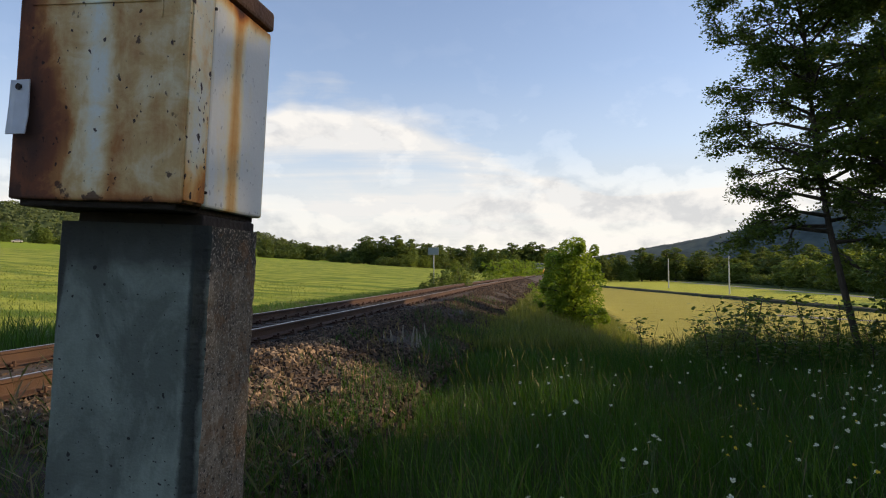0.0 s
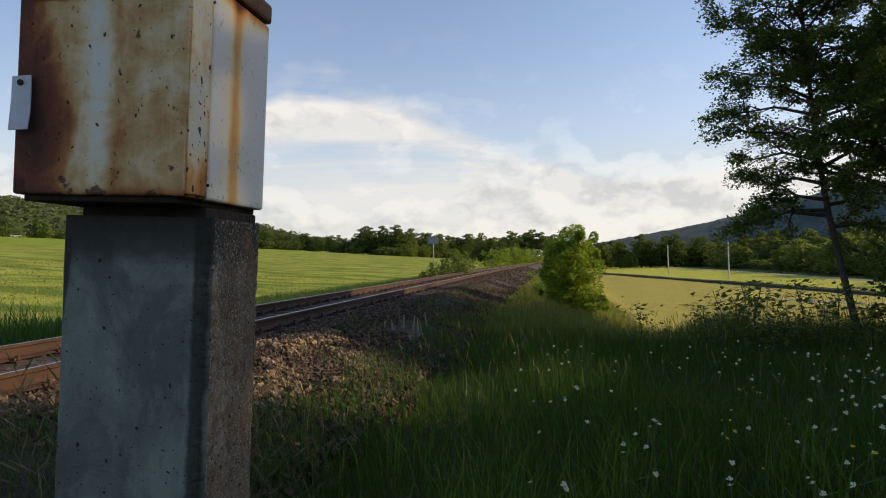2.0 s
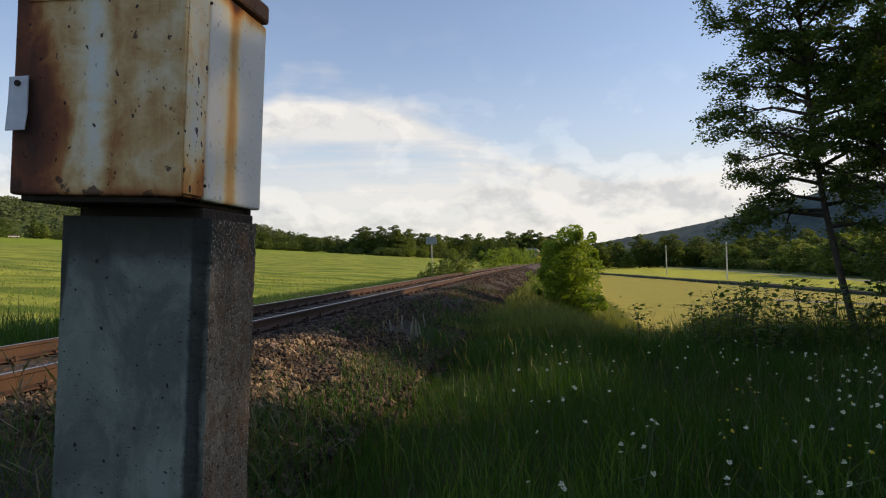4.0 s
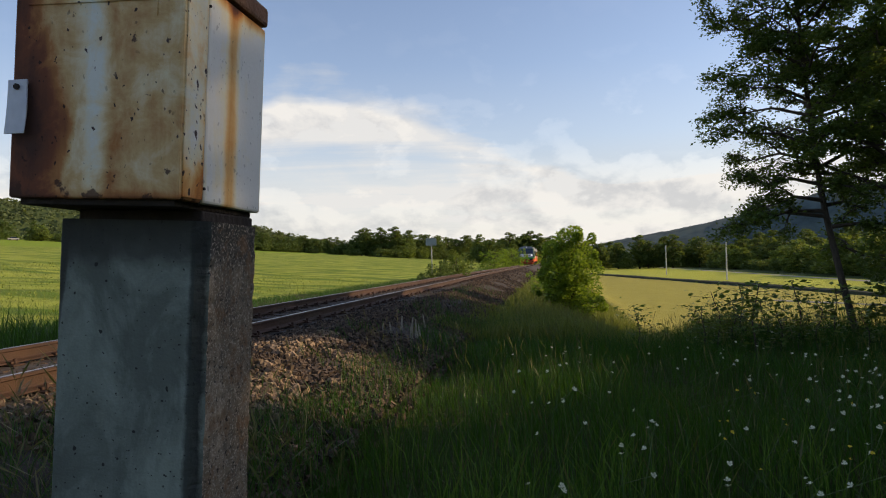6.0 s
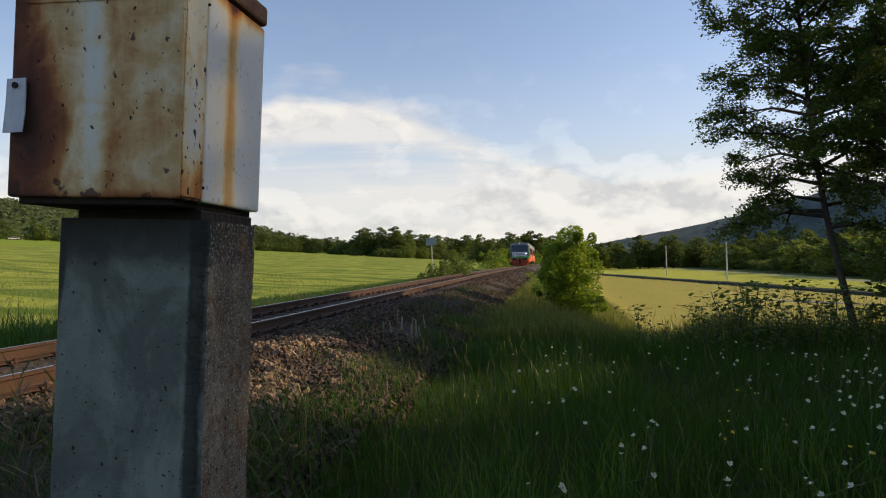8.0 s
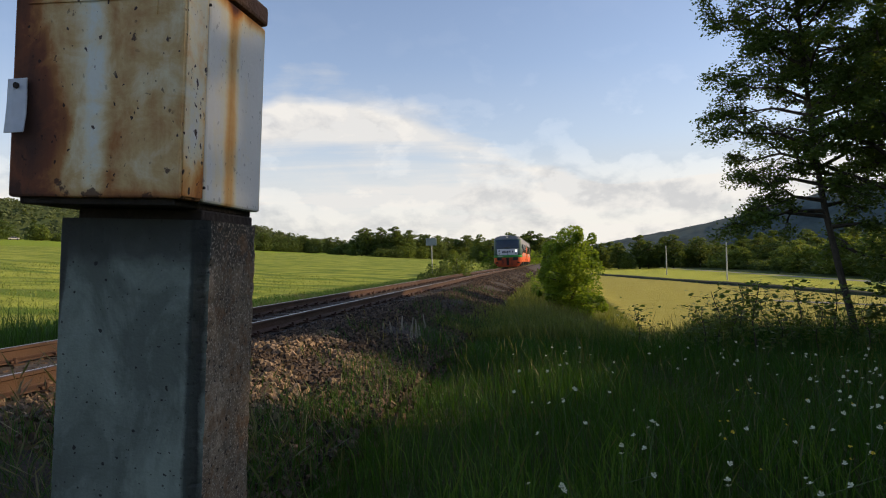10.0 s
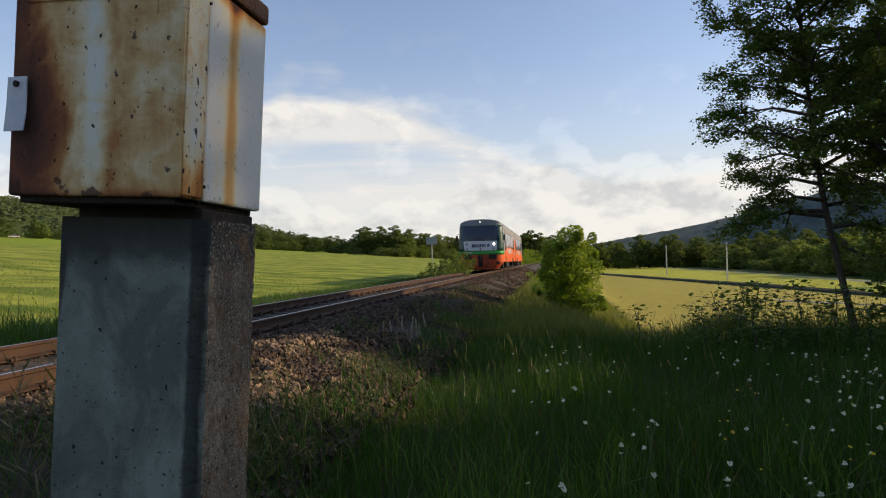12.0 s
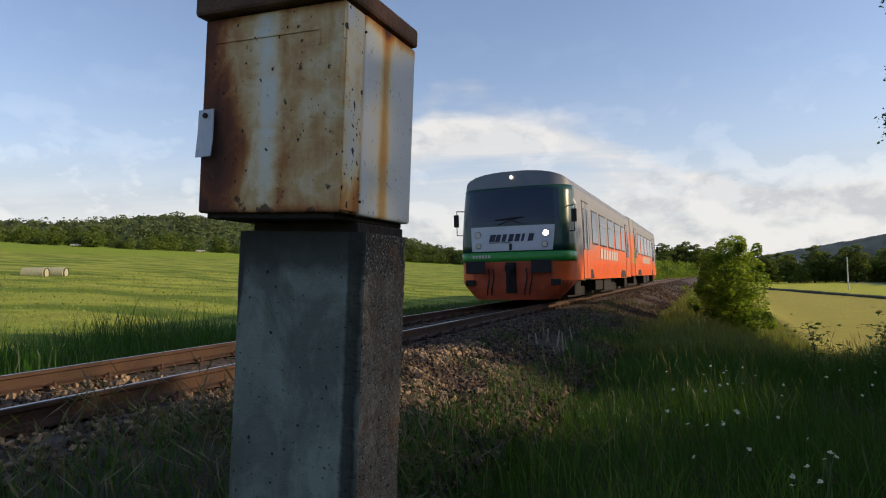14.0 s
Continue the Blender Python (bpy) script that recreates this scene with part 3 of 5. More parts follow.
def build_phone_box():
    root = empty("telephone_box", BOX_M, "rusty cream metal lineside telephone box on a concrete post", "telephone box")
    # body behind the door
    bm = box((-BW + 0.006, 0.078, 0.0), (0.0015, BD, BH), 0.006)
    body = part("body", bm, M_SIDE, root, "pale grey sheet metal sides with rust runs")
    # the door is a shallow tray that laps over the body
    bm = box((-BW, 0.0, 0.0), (0.0, 0.073, BH), 0.005)
    door = part("door", bm, M_DOOR, root, "cream door streaked with brown rust")
    bm = box((0.0005, 0.006, 0.006), (0.0030, 0.072, BH - 0.006), 0.001)
    part("door_edge", bm, M_EDGE, door, "orange rusted return of the door, coloured brighter as if sunlit")
    bm = box((-BW + 0.03, -0.0025, BH - 0.055), (-0.055, 0.001, BH - 0.052))
    add_box(bm, (-0.058, -0.0025, BH - 0.085), (-0.055, 0.001, BH - 0.052))
    part("pressed_rib", bm, M_DOOR, door)
    bm = box((-BW + 0.01, 0.072, -0.004), (-0.006, 0.079, BH - 0.002))
    part("door_seal", bm, M_DARKMETAL, root, "dark gap between door and body")
    # underside tray and lid
    bm = box((-BW + 0.015, 0.012, -0.012), (-0.015, BD - 0.012, 0.004), 0.003)
    part("floor_tray", bm, M_DARKMETAL, root)
    bm = bmesh.new()
    add_box(bm, (-BW - 0.012, -0.022, BH + 0.002), (0.010, BD - 0.004, BH + 0.048), 0.008)
    for v in bm.verts:
        if v.co.z > BH + 0.03:
            v.co.z += 0.018 * (1 - abs((v.co.x + BW / 2) / (BW / 2)) ** 2)
    part("lid", bm, M_LID, root, "brown rusted overhanging lid")
    # tag hung on the hinge side
    bm = box((-0.021, -0.002, -0.104), (0.021, 0.001, 0.0), 0.0008)
    bmesh.ops.subdivide_edges(bm, edges=bm.edges[:], cuts=2)
    for v in bm.verts:
        v.co.x += 0.0022 * noise.noise(v.co * 60)
        v.co.y += -0.02 * (v.co.z / 0.104) ** 2 * 0.4
    tag = part("tag", bm, M_TAG, root, "white blank plastic tag")
    tag.matrix_basis = pose(-0.336, -0.008, 0.222, 0, -2, 0)
    bm = rod((-0.336, -0.014, 0.208), (-0.336, 0.003, 0.208), 0.006, n=10)
    part("rivet", bm, M_DARKMETAL, root)
    for z in (0.028, BH - 0.04):
        part("hinge_pin", rod((-0.003, 0.0755, z), (0.005, 0.0755, z), 0.003, n=8), M_DARKMETAL, root)


build_phone_box()


def post_material(name, base, streaks):
    m = material(name, base, 0.92, 0, 0.14, 9, 0.16, 160, tuple(c * 0.66 for c in base), 0.6)
    t = m.node_tree
    b = t.nodes["Principled BSDF"]
    co = t.nodes.new("ShaderNodeTexCoord").outputs["Object"]
    src = b.inputs["Base Color"].links[0].from_socket
    run = noise_node(t, mapped(t, co, scale=(1, 1, 0.18)), 15, 5, 0.6, 0.4)
    col = mix_node(t, math_node(t, "MULTIPLY", ramp_node(t, run, [(0.42, 0.0), (0.68, 1.0)]), streaks), src, tuple(c * 0.5 for c in base))
    # pale scuffed skin in soft patches, and lime bloom
    skin = noise_node(t, mapped(t, co, (5, 1, 2), scale=(1, 1, 0.7)), 6.5, 7, 0.68, 0.6)
    col = mix_node(t, ramp_node(t, skin, [(0.46, 0.0), (0.64, 0.75)]), col, tuple(min(1, c * 1.6) for c in base))
    # lift lines left by the casting boards
    lines = noise_node(t, mapped(t, co, (0, 0, 3), scale=(0.25, 0.25, 1)), 34, 3, 0.6)
    col = mix_node(t, ramp_node(t, lines, [(0.60, 0.0), (0.72, 0.4)]), col, tuple(c * 0.55 for c in base))
    for scale, lo, hi in ((62, 0.225, 0.25), (34, 0.17, 0.185), (120, 0.25, 0.275)):
        hole = noise_node(t, mapped(t, co, (scale, 1, 0)), scale, 1, 0.3)
        col = mix_node(t, ramp_node(t, hole, [(lo, 0.95), (hi, 0.0)]), col, (0.022, 0.022, 0.022))
    sp = t.nodes.new("ShaderNodeSeparateXYZ")
    t.links.new(co, sp.inputs[0])
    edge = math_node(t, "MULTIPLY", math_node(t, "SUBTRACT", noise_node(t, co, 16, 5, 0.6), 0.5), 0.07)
    # ragged dark band across the top below the box, deeper at the corner away from the rails
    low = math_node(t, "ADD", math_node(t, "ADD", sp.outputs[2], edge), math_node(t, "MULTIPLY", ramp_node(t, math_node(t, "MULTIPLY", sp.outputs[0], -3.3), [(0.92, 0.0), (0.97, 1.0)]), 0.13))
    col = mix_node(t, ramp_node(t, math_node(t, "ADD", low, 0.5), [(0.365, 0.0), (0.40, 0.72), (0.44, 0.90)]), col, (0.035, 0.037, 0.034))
    # black-green run of damp beside the broken arris
    damp = math_node(t, "ADD", sp.outputs[0], math_node(t, "MULTIPLY", math_node(t, "SUBTRACT", noise_node(t, mapped(t, co, scale=(1, 1, 0.5)), 30, 6, 0.7), 0.5), 0.022))
    col = mix_node(t, ramp_node(t, math_node(t, "ADD", damp, 0.5), [(0.482, 0.0), (0.487, 0.80), (0.508, 0.94), (0.518, 0.0)]), col, (0.026, 0.031, 0.028))
    t.links.new(col, b.inputs["Base Color"])
    return m


def build_post():
    root = empty("concrete_post", BOX_M, "weathered grey concrete post leaning in the grass", "post")
    x0, x1, y0, y1, top, foot = -0.303, 0.016, 0.068, 0.275, -0.034, -1.85
    c = 0.022
    ring = [(x0 + 0.008, y0), (x1 - c, y0), (x1, y0 + c * 0.8), (x1, y1 - 0.01), (x1 - 0.01, y1), (x0 + 0.01, y1), (x0, y1 - 0.01), (x0, y0 + 0.008)]
    zs = np.linspace(foot, top, 330)
    verts, faces = [], []
    sub = []
    for k in range(len(ring)):
        a, b = Vector(ring[k]), Vector(ring[(k + 1) % len(ring)])
        m = max(1, int((b - a).length / (0.0065 if k in (1, 2) else 0.02)))
        for i in range(m):
            sub.append((a.lerp(b, i / m), k))
    cx, cy = (x0 + x1) / 2, (y0 + y1) / 2
    for z in zs:
        for p, k in sub:
            # the cast arris between face and side is broken away in places
            near_arris = math.exp(-max(0.0, p.y - y0 - c) / 0.010) if k == 2 else (1.0 if k == 1 else (math.exp(-(x1 - c - p.x) / 0.008) if k == 0 else 0.0))
            rough = (0.0028 if k in (2, 3) else 0.0008) * noise.noise(Vector((p.x * 70, p.y * 70, z * 60))) + 0.0012 * noise.noise(Vector((p.x * 9, p.y * 9, z * 6)))
            rough -= near_arris * (0.007 * max(0, noise.noise(Vector((z * 31, 1.5, p.y * 30)))) + 0.003 * max(0, noise.noise(Vector((z * 130, 4.5, p.y * 90)))))
            d = (p - Vector((cx, cy))).normalized() * rough
            verts.append((p.x + d.x, p.y + d.y, z))
    n = len(sub)
    front, side = [], []
    for i in range(len(zs) - 1):
        for k in range(n):
            f = (i * n + k, i * n + (k + 1) % n, (i + 1) * n + (k + 1) % n, (i + 1) * n + k)
            (side if sub[k][1] in (2, 3) else front).append(f)
    top_face = [tuple((len(zs) - 1) * n + k for k in range(n))]
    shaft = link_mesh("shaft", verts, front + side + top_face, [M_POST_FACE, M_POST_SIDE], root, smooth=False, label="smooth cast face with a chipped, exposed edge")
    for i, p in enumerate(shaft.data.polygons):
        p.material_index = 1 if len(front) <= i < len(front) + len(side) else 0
    # mounting plate between post and box
    bm = box((x0 + 0.03, y0 + 0.015, top - 0.002), (x1 - 0.02, y1 + 0.015, -0.013), 0.004)
    part("mounting_plate", bm, M_DARKMETAL, root, "dark rusted steel plate on top")


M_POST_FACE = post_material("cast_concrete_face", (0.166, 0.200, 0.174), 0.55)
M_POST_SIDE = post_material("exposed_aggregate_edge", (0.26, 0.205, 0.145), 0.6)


def add_aggregate(m):
    """Pale and rusty grains of gravel that show where the skin has weathered off."""
    t = m.node_tree
    b = t.nodes["Principled BSDF"]
    co = t.nodes.new("ShaderNodeTexCoord").outputs["Object"]
    src = b.inputs["Base Color"].links[0].from_socket
    grain = noise_node(t, co, 190, 3, 0.6)
    col = mix_node(t, ramp_node(t, grain, [(0.54, 0.0), (0.62, 0.7)]), src, (0.48, 0.42, 0.33))
    patch = noise_node(t, mapped(t, co, (2, 5, 1)), 26, 5, 0.65)
    col = mix_node(t, ramp_node(t, patch, [(0.50, 0.0), (0.62, 0.7)]), col, (0.17, 0.095, 0.045))
    gap = noise_node(t, mapped(t, co, (4, 1, 3)), 110, 2, 0.5)
    col = mix_node(t, ramp_node(t, gap, [(0.32, 0.9), (0.38, 0.0)]), col, (0.03, 0.025, 0.02))
    t.links.new(col, b.inputs["Base Color"])


add_aggregate(M_POST_SIDE)
build_post()

# ---- vegetation ----


def leaf_mesh(name, centres, normals_up, size, rnd, aspect=0.55, jitter=1.0):
    """Many small four-cornered leaves, one at each centre."""
    n = len(centres)
    c = np.array(centres, dtype=float)
    a = rnd.normal(size=(n, 3))
    a /= np.linalg.norm(a, axis=1)[:, None]
    a[:, 2] *= 0.6
    up = rnd.normal(size=(n, 3)) * jitter + np.array([0, 0, normals_up])
    b = np.cross(a, up)
    b /= np.linalg.norm(b, axis=1)[:, None] + 1e-9
    s = size * rnd.uniform(0.6, 1.35, n)[:, None]
    a, b = a * s, b * s * aspect
    verts = np.stack([c - a, c + b - a * 0.15, c + a, c - b - a * 0.15], axis=1).reshape(-1, 3)
    idx = np.arange(n) * 4
    faces = np.stack([idx, idx + 1, idx + 2, idx + 3], axis=1)
    return verts, faces


def crown_points(rnd, lobes, n, shell=0.55):
    """Points in the outer shells of lobes (centre, radii)."""
    w = np.array([l[1][0] * l[1][1] + l[1][2] * l[1][0] for l in lobes])
    w = np.maximum(w, w.mean() * 0.45)
    pick = rnd.choice(len(lobes), n, p=w / w.sum())
    d = rnd.normal(size=(n, 3))
    d /= np.linalg.norm(d, axis=1)[:, None]
    r = shell + (1 - shell) * rnd.random(n) ** 0.6 * 1.1
    cs = np.array([l[0] for l in lobes])[pick]
    rs = np.array([l[1] for l in lobes])[pick]
    return cs + d * rs * r[:, None]


def limb(bm, pts, r0, r1, n=7):
    """One tapering tube through the points, closed at both ends."""
    rings = []
    u = (pts[-1] - pts[0]).orthogonal().normalized()
    for i, p in enumerate(pts):
        d = (pts[min(i + 1, len(pts) - 1)] - pts[max(i - 1, 0)]).normalized()
        u = (u - d * u.dot(d)).normalized()
        w = d.cross(u)
        r = r0 + (r1 - r0) * i / (len(pts) - 1)
        rings.append([bm.verts.new(p + (u * math.cos(k * 2 * math.pi / n) + w * math.sin(k * 2 * math.pi / n)) * r) for k in range(n)])
    for a, b in zip(rings, rings[1:]):
        for k in range(n):
            bm.faces.new((a[k], a[(k + 1) % n], b[(k + 1) % n], b[k]))
    bm.faces.new(rings[0][::-1])
    bm.faces.new(rings[-1])


def make_tree(seed, height, width, leaves, leaf, trunk_h=0.25, mat=None, name="tree", label="", conifer=False, bush=False, group="", n_lobes=16):
    """A tapered trunk, limbs into the lobes and a crown of loose leaves."""
    rnd = np.random.RandomState(seed)
    lobes = []
    for k in range(n_lobes):
        h = trunk_h + (1 - trunk_h) * (k + 0.5) / n_lobes
        if conifer:
            spread = width * 0.55 * (1.02 - h) ** 0.75
        elif bush:
            spread = width * 0.5 * (1 - (max(0, h - 0.5) / 0.56) ** 2.4) ** 0.5
        else:
            spread = width * 0.5 * math.sin(min(1, (h - trunk_h) / (1 - trunk_h) * 0.82 + 0.18) * math.pi) ** 0.6
        ang = k * 2.4 + rnd.uniform(-0.5, 0.5)
        off = spread * rnd.uniform(0.25, 0.72)
        r = max(0.12 * width * (0.9 if conifer else 1), spread * rnd.uniform(0.38, 0.6))
        lobes.append(((math.cos(ang) * off, math.sin(ang) * off, h * height - r * 0.4), (r, r, r * (0.75 if not conifer else 0.5))))
    if bush:
        # loose shoots that break the outline
        for k in range(n_lobes):
            h, ang = rnd.uniform(0.15, 1.0), rnd.uniform(0, 2 * math.pi)
            off = width * 0.5 * (1 - max(0.0, (h - 0.45) / 0.6) ** 2.0) ** 0.5 * rnd.uniform(0.75, 1.05)
            r = width * rnd.uniform(0.035, 0.075)
            lobes.append(((math.cos(ang) * off, math.sin(ang) * off, h * height), (r, r, r * rnd.uniform(1.0, 2.2))))
    root = new(name)
    root.empty_display_size = 0.3
    tagged(root, label, "bush" if bush else "tree", group)
    bm = bmesh.new()
    tr = 0.018 * height + 0.01
    limb(bm, [Vector((0, 0, -0.4)), Vector((0.02 * width, 0, height * 0.35)), Vector((-0.02 * width, 0.02 * width, height * 0.65)), Vector((0, 0, height * (0.78 if conifer else 0.93)))], tr, tr * 0.12)
    for (c, r) in lobes:
        z0 = max(0.1 * height, c[2] * 0.72)
        limb(bm, [Vector((0, 0, z0)), Vector((c[0] * 0.5, c[1] * 0.5, (z0 + c[2]) / 2 + 0.02 * height)), Vector(c)], tr * 0.4, tr * 0.08, 5)
    part("trunk", bm, M_BARK, root)
    pts = crown_points(rnd, lobes, leaves)
    pts = pts[pts[:, 2] > 0.05 * height]
    v, f = leaf_mesh("crown", pts, 0.7, leaf, rnd)
    link_mesh("crown", v.tolist(), f.tolist(), mat, root)
    return root


def place_copies(src, spots, seed, wide=1.0):
    rnd = random.Random(seed)
    for x, y, sc in spots:
        m = Matrix.Translation((x, y, ground_at(x, y) - 0.1)) @ Matrix.Rotation(rnd.uniform(0, 6.28), 4, "Z")
        ob = copy_thing(src, m)
        ob.scale = (sc * wide * rnd.uniform(0.9, 1.15), sc * wide * rnd.uniform(0.9, 1.15), sc)


def view_point(az, dist):
    return math.sin(radians(az)) * dist, math.cos(radians(az)) * dist


def build_far_trees():
    far = dict(group="trees at the edge of the fields")
    round_tree = make_tree(11, 15, 12, 2600, 0.50, 0.12, M_LEAF_FAR, "tree", "broad dark green deciduous tree at the wood's edge", **far)
    tall_tree = make_tree(12, 18, 9, 2600, 0.48, 0.10, M_LEAF_FAR, "tree", "tall dark green deciduous tree at the wood's edge", **far)
    spruce = make_tree(13, 19, 6, 2200, 0.42, 0.06, M_LEAF_SPRUCE, "spruce", "narrow dark spruce at the wood's edge", conifer=True, n_lobes=22, **far)
    pale = make_tree(14, 10, 9, 2200, 0.42, 0.08, M_LEAF_PALE, "tree", "light green rounded tree before the wood", **far)
    shrub = make_tree(15, 5, 6.5, 1500, 0.32, 0.02, M_LEAF_FAR, "shrub", "dense dark green hedge shrub", bush=True, n_lobes=12, group="hedge shrubs")
    kinds = [round_tree, tall_tree, spruce, pale, shrub]
    rnd = random.Random(21)
    spots = {0: [], 1: [], 2: [], 3: [], 4: []}
    # the far edge of the meadow, all round
    az = -56.0
    while az < 9:
        near = 345 + 25 * math.sin(az * 0.35)
        for row in range(3):
            if az < -20 and row > 0 and rnd.random() < 0.65:
                continue
            d = near + row * 12 + rnd.uniform(-5, 5)
            x, y = view_point(az + rnd.uniform(-0.5, 0.5), d)
            if row == 0:
                k = rnd.choice([3, 3, 4, 4] if az < -20 else [3, 4, 4, 4])
                sc = rnd.uniform(0.5, 0.95) * (1.3 if k == 4 else 1.0)
            else:
                k = rnd.choice([0, 0, 1, 2, 2] if az < -38 else [0, 0, 0, 1, 1])
                sc = rnd.uniform(0.78, 0.94) * (0.66 if az < -8 else 1.0)
            spots[k].append((x, y, sc))
        az += 0.95
    # beyond the line's far end
    for az in np.arange(3.5, 22, 0.8):
        for d in (250, 285):
            x, y = view_point(az + rnd.uniform(-0.4, 0.4), d + rnd.uniform(-8, 8))
            spots[rnd.choice([0, 1, 3])].append((x, y, rnd.uniform(0.55, 0.78)))
    # along the road on the right
    for s in np.arange(20, 330, 5.0):
        for row in range(3):
            p = on_line(s + rnd.uniform(-2, 2), 54 + row * 9 + rnd.uniform(-2, 2) + 0.03 * s)
            k = rnd.choice([4, 4, 3]) if row == 0 else rnd.choice([0, 3, 1])
            spots[k].append((p.x, p.y, rnd.uniform(0.5, 0.8) * (1.0 if row == 0 else 0.82)))
    for k, src in enumerate(kinds):
        x, y, sc = spots[k][0]
        src.matrix_basis = Matrix.Translation((x, y, ground_at(x, y) - 0.1))
        src.scale = (sc, sc, sc)
        place_copies(src, spots[k][1:], 30 + k, 1.0 if k == 2 else 1.5)


M_LEAF_SPRUCE = leaf_material("spruce_needles", (0.020, 0.036, 0.014), (0.035, 0.055, 0.02), 0.1, 0.7)
build_far_trees()


def forest_material(name, dark, light, scale):
    m = material(name, dark, 0.95, 0, 0.5, scale, 0.0, scale * 6, light, 0.8, spec=0.1, where="World")
    return m


def build_hill(name, az0, az1, dist, profile, depth, mat, label, rough, seed, crag=0.35):
    """A wooded ridge: its crown line rises and falls with the azimuth."""
    verts, faces = [], []
    n, m = 260, 10
    for i in range(n + 1):
        az = az0 + (az1 - az0) * i / n
        h = profile(az)
        for k in range(m + 1):
            f = k / m
            d = dist + depth * f
            x, y = view_point(az, d)
            z = -15 + (h + 15) * math.sin(f * math.pi / 2) ** 0.8
            bump_v = noise.noise(Vector((x, y, seed)) / rough) + 0.6 * noise.noise(Vector((x, y, seed + 5)) / rough * 2.7)
            verts.append((x, y, z + bump_v * rough * crag * (0.3 + 0.7 * f)))
    for i in range(n):
        for k in range(m):
            r = i * (m + 1) + k
            faces.append((r, r + m + 1, r + m + 2, r + 1))
    tagged(link_mesh(name, verts, faces, mat, smooth=crag < 0.3), label, "hill", kind="structure")


M_WOOD = forest_material("wooded_hillside", (0.045, 0.065, 0.028), (0.085, 0.11, 0.04), 0.05)
# The blue-grey haze of distance is mixed into the far forest's colour.
M_FARHILL = forest_material("haze_toned_forest", (0.066, 0.094, 0.092), (0.094, 0.122, 0.105), 0.02)
WEST = ([-80, -50, -45, -36, -31, -20, -16, -11.5, -7, -3], [0.07, 0.084, 0.084, 0.099, 0.092, 0.072, 0.060, 0.040, 0.024, 0.012])
EAST = ([10, 12, 15.6, 20.7, 25.2, 27, 32, 40, 60, 85], [0.010, 0.018, 0.029, 0.043, 0.0577, 0.068, 0.088, 0.098, 0.06, 0.03])
build_hill("backdrop_hill_west", -80, -4, 420, lambda a: 1.55 + 470 * float(np.interp(a, *WEST)), 60, M_WOOD, "low wooded hill behind the meadow", 9, 1)
build_hill("backdrop_hill_east", 10, 85, 1500, lambda a: 1.55 + 1900 * float(np.interp(a, *EAST)), 420, M_FARHILL, "distant forested ridge, tinted blue-green for haze", 14, 2, 0.22)


def build_hill_wood():
    """Crowns of the wood on the western hill, past counting."""
    rnd = np.random.RandomState(61)
    pts = []
    for k in range(1500):
        a, f = rnd.uniform(-62, -5), rnd.rand()
        h = 1.55 + 470 * float(np.interp(a, *WEST))
        d = 420 + 60 * f
        x, y = view_point(a, d)
        z = -15 + (h + 15) * math.sin(f * math.pi / 2) ** 0.8
        r = rnd.uniform(2.2, 4.2)
        v = rnd.normal(size=(34, 3))
        v /= np.linalg.norm(v, axis=1)[:, None]
        pts.append(np.array([x, y, z - 1.0]) + v * np.array([r, r, r * rnd.uniform(0.7, 1.3)]))
    v, f = leaf_mesh("hill_wood", np.concatenate(pts), 0.6, 0.95, rnd, 0.7)
    tagged(link_mesh("hill_wood", v.tolist(), f.tolist(), M_LEAF_HILL), "mixed green wood covering the low hill, coloured pale for haze", "woodland", kind="stuff")


build_hill_wood()


def build_near_bush():
    b = make_tree(41, 3.3, 2.3, 22000, 0.052, 0.02, M_LEAF_BUSH, "bush", "leafy sunlit green bush on the embankment", bush=True, n_lobes=22)
    x, y = view_point(11.5, 22)
    b.matrix_basis = Matrix.Translation((x, y, ground_at(x, y) - 0.1))
    low_b = make_tree(42, 1.8, 2.4, 2200, 0.07, 0.02, M_LEAF_BUSH, "bush", "low green bush beside the track", bush=True, n_lobes=12, group="bushes beside the track")
    spots = [(9.2, 30, 0.8), (11.0, 25.5, 0.9)]
    x, y = view_point(10.4, 27)
    low_b.matrix_basis = Matrix.Translation((x, y, ground_at(x, y) - 0.1))
    place_copies(low_b, [(*view_point(a, d), s) for a, d, s in spots], 6)
    dark = make_tree(43, 1.55, 2.5, 2600, 0.075, 0.02, M_LEAF_DARK, "bush", "dense dark green bush beside the sign", bush=True, n_lobes=14, group="bushes beside the track")
    x, y = view_point(1.25, 41)
    dark.matrix_basis = Matrix.Translation((x, y, ground_at(x, y) - 0.1))
    place_copies(dark, [(*view_point(-0.3, 39.5), 0.75), (*view_point(-1.7, 39), 0.5)], 8)
    for a, d, s in ((4.7, 85, 2.0), (6.3, 110, 2.2), (7.3, 135, 2.2), (8.2, 150, 2.4)):
        x, y = view_point(a, d)
        ob = copy_thing(low_b, Matrix.Translation((x, y, ground_at(x, y) - 0.1)) @ Matrix.Rotation(a, 4, "Z"))
        ob.scale = (s, s, s * 0.85)


build_near_bush()


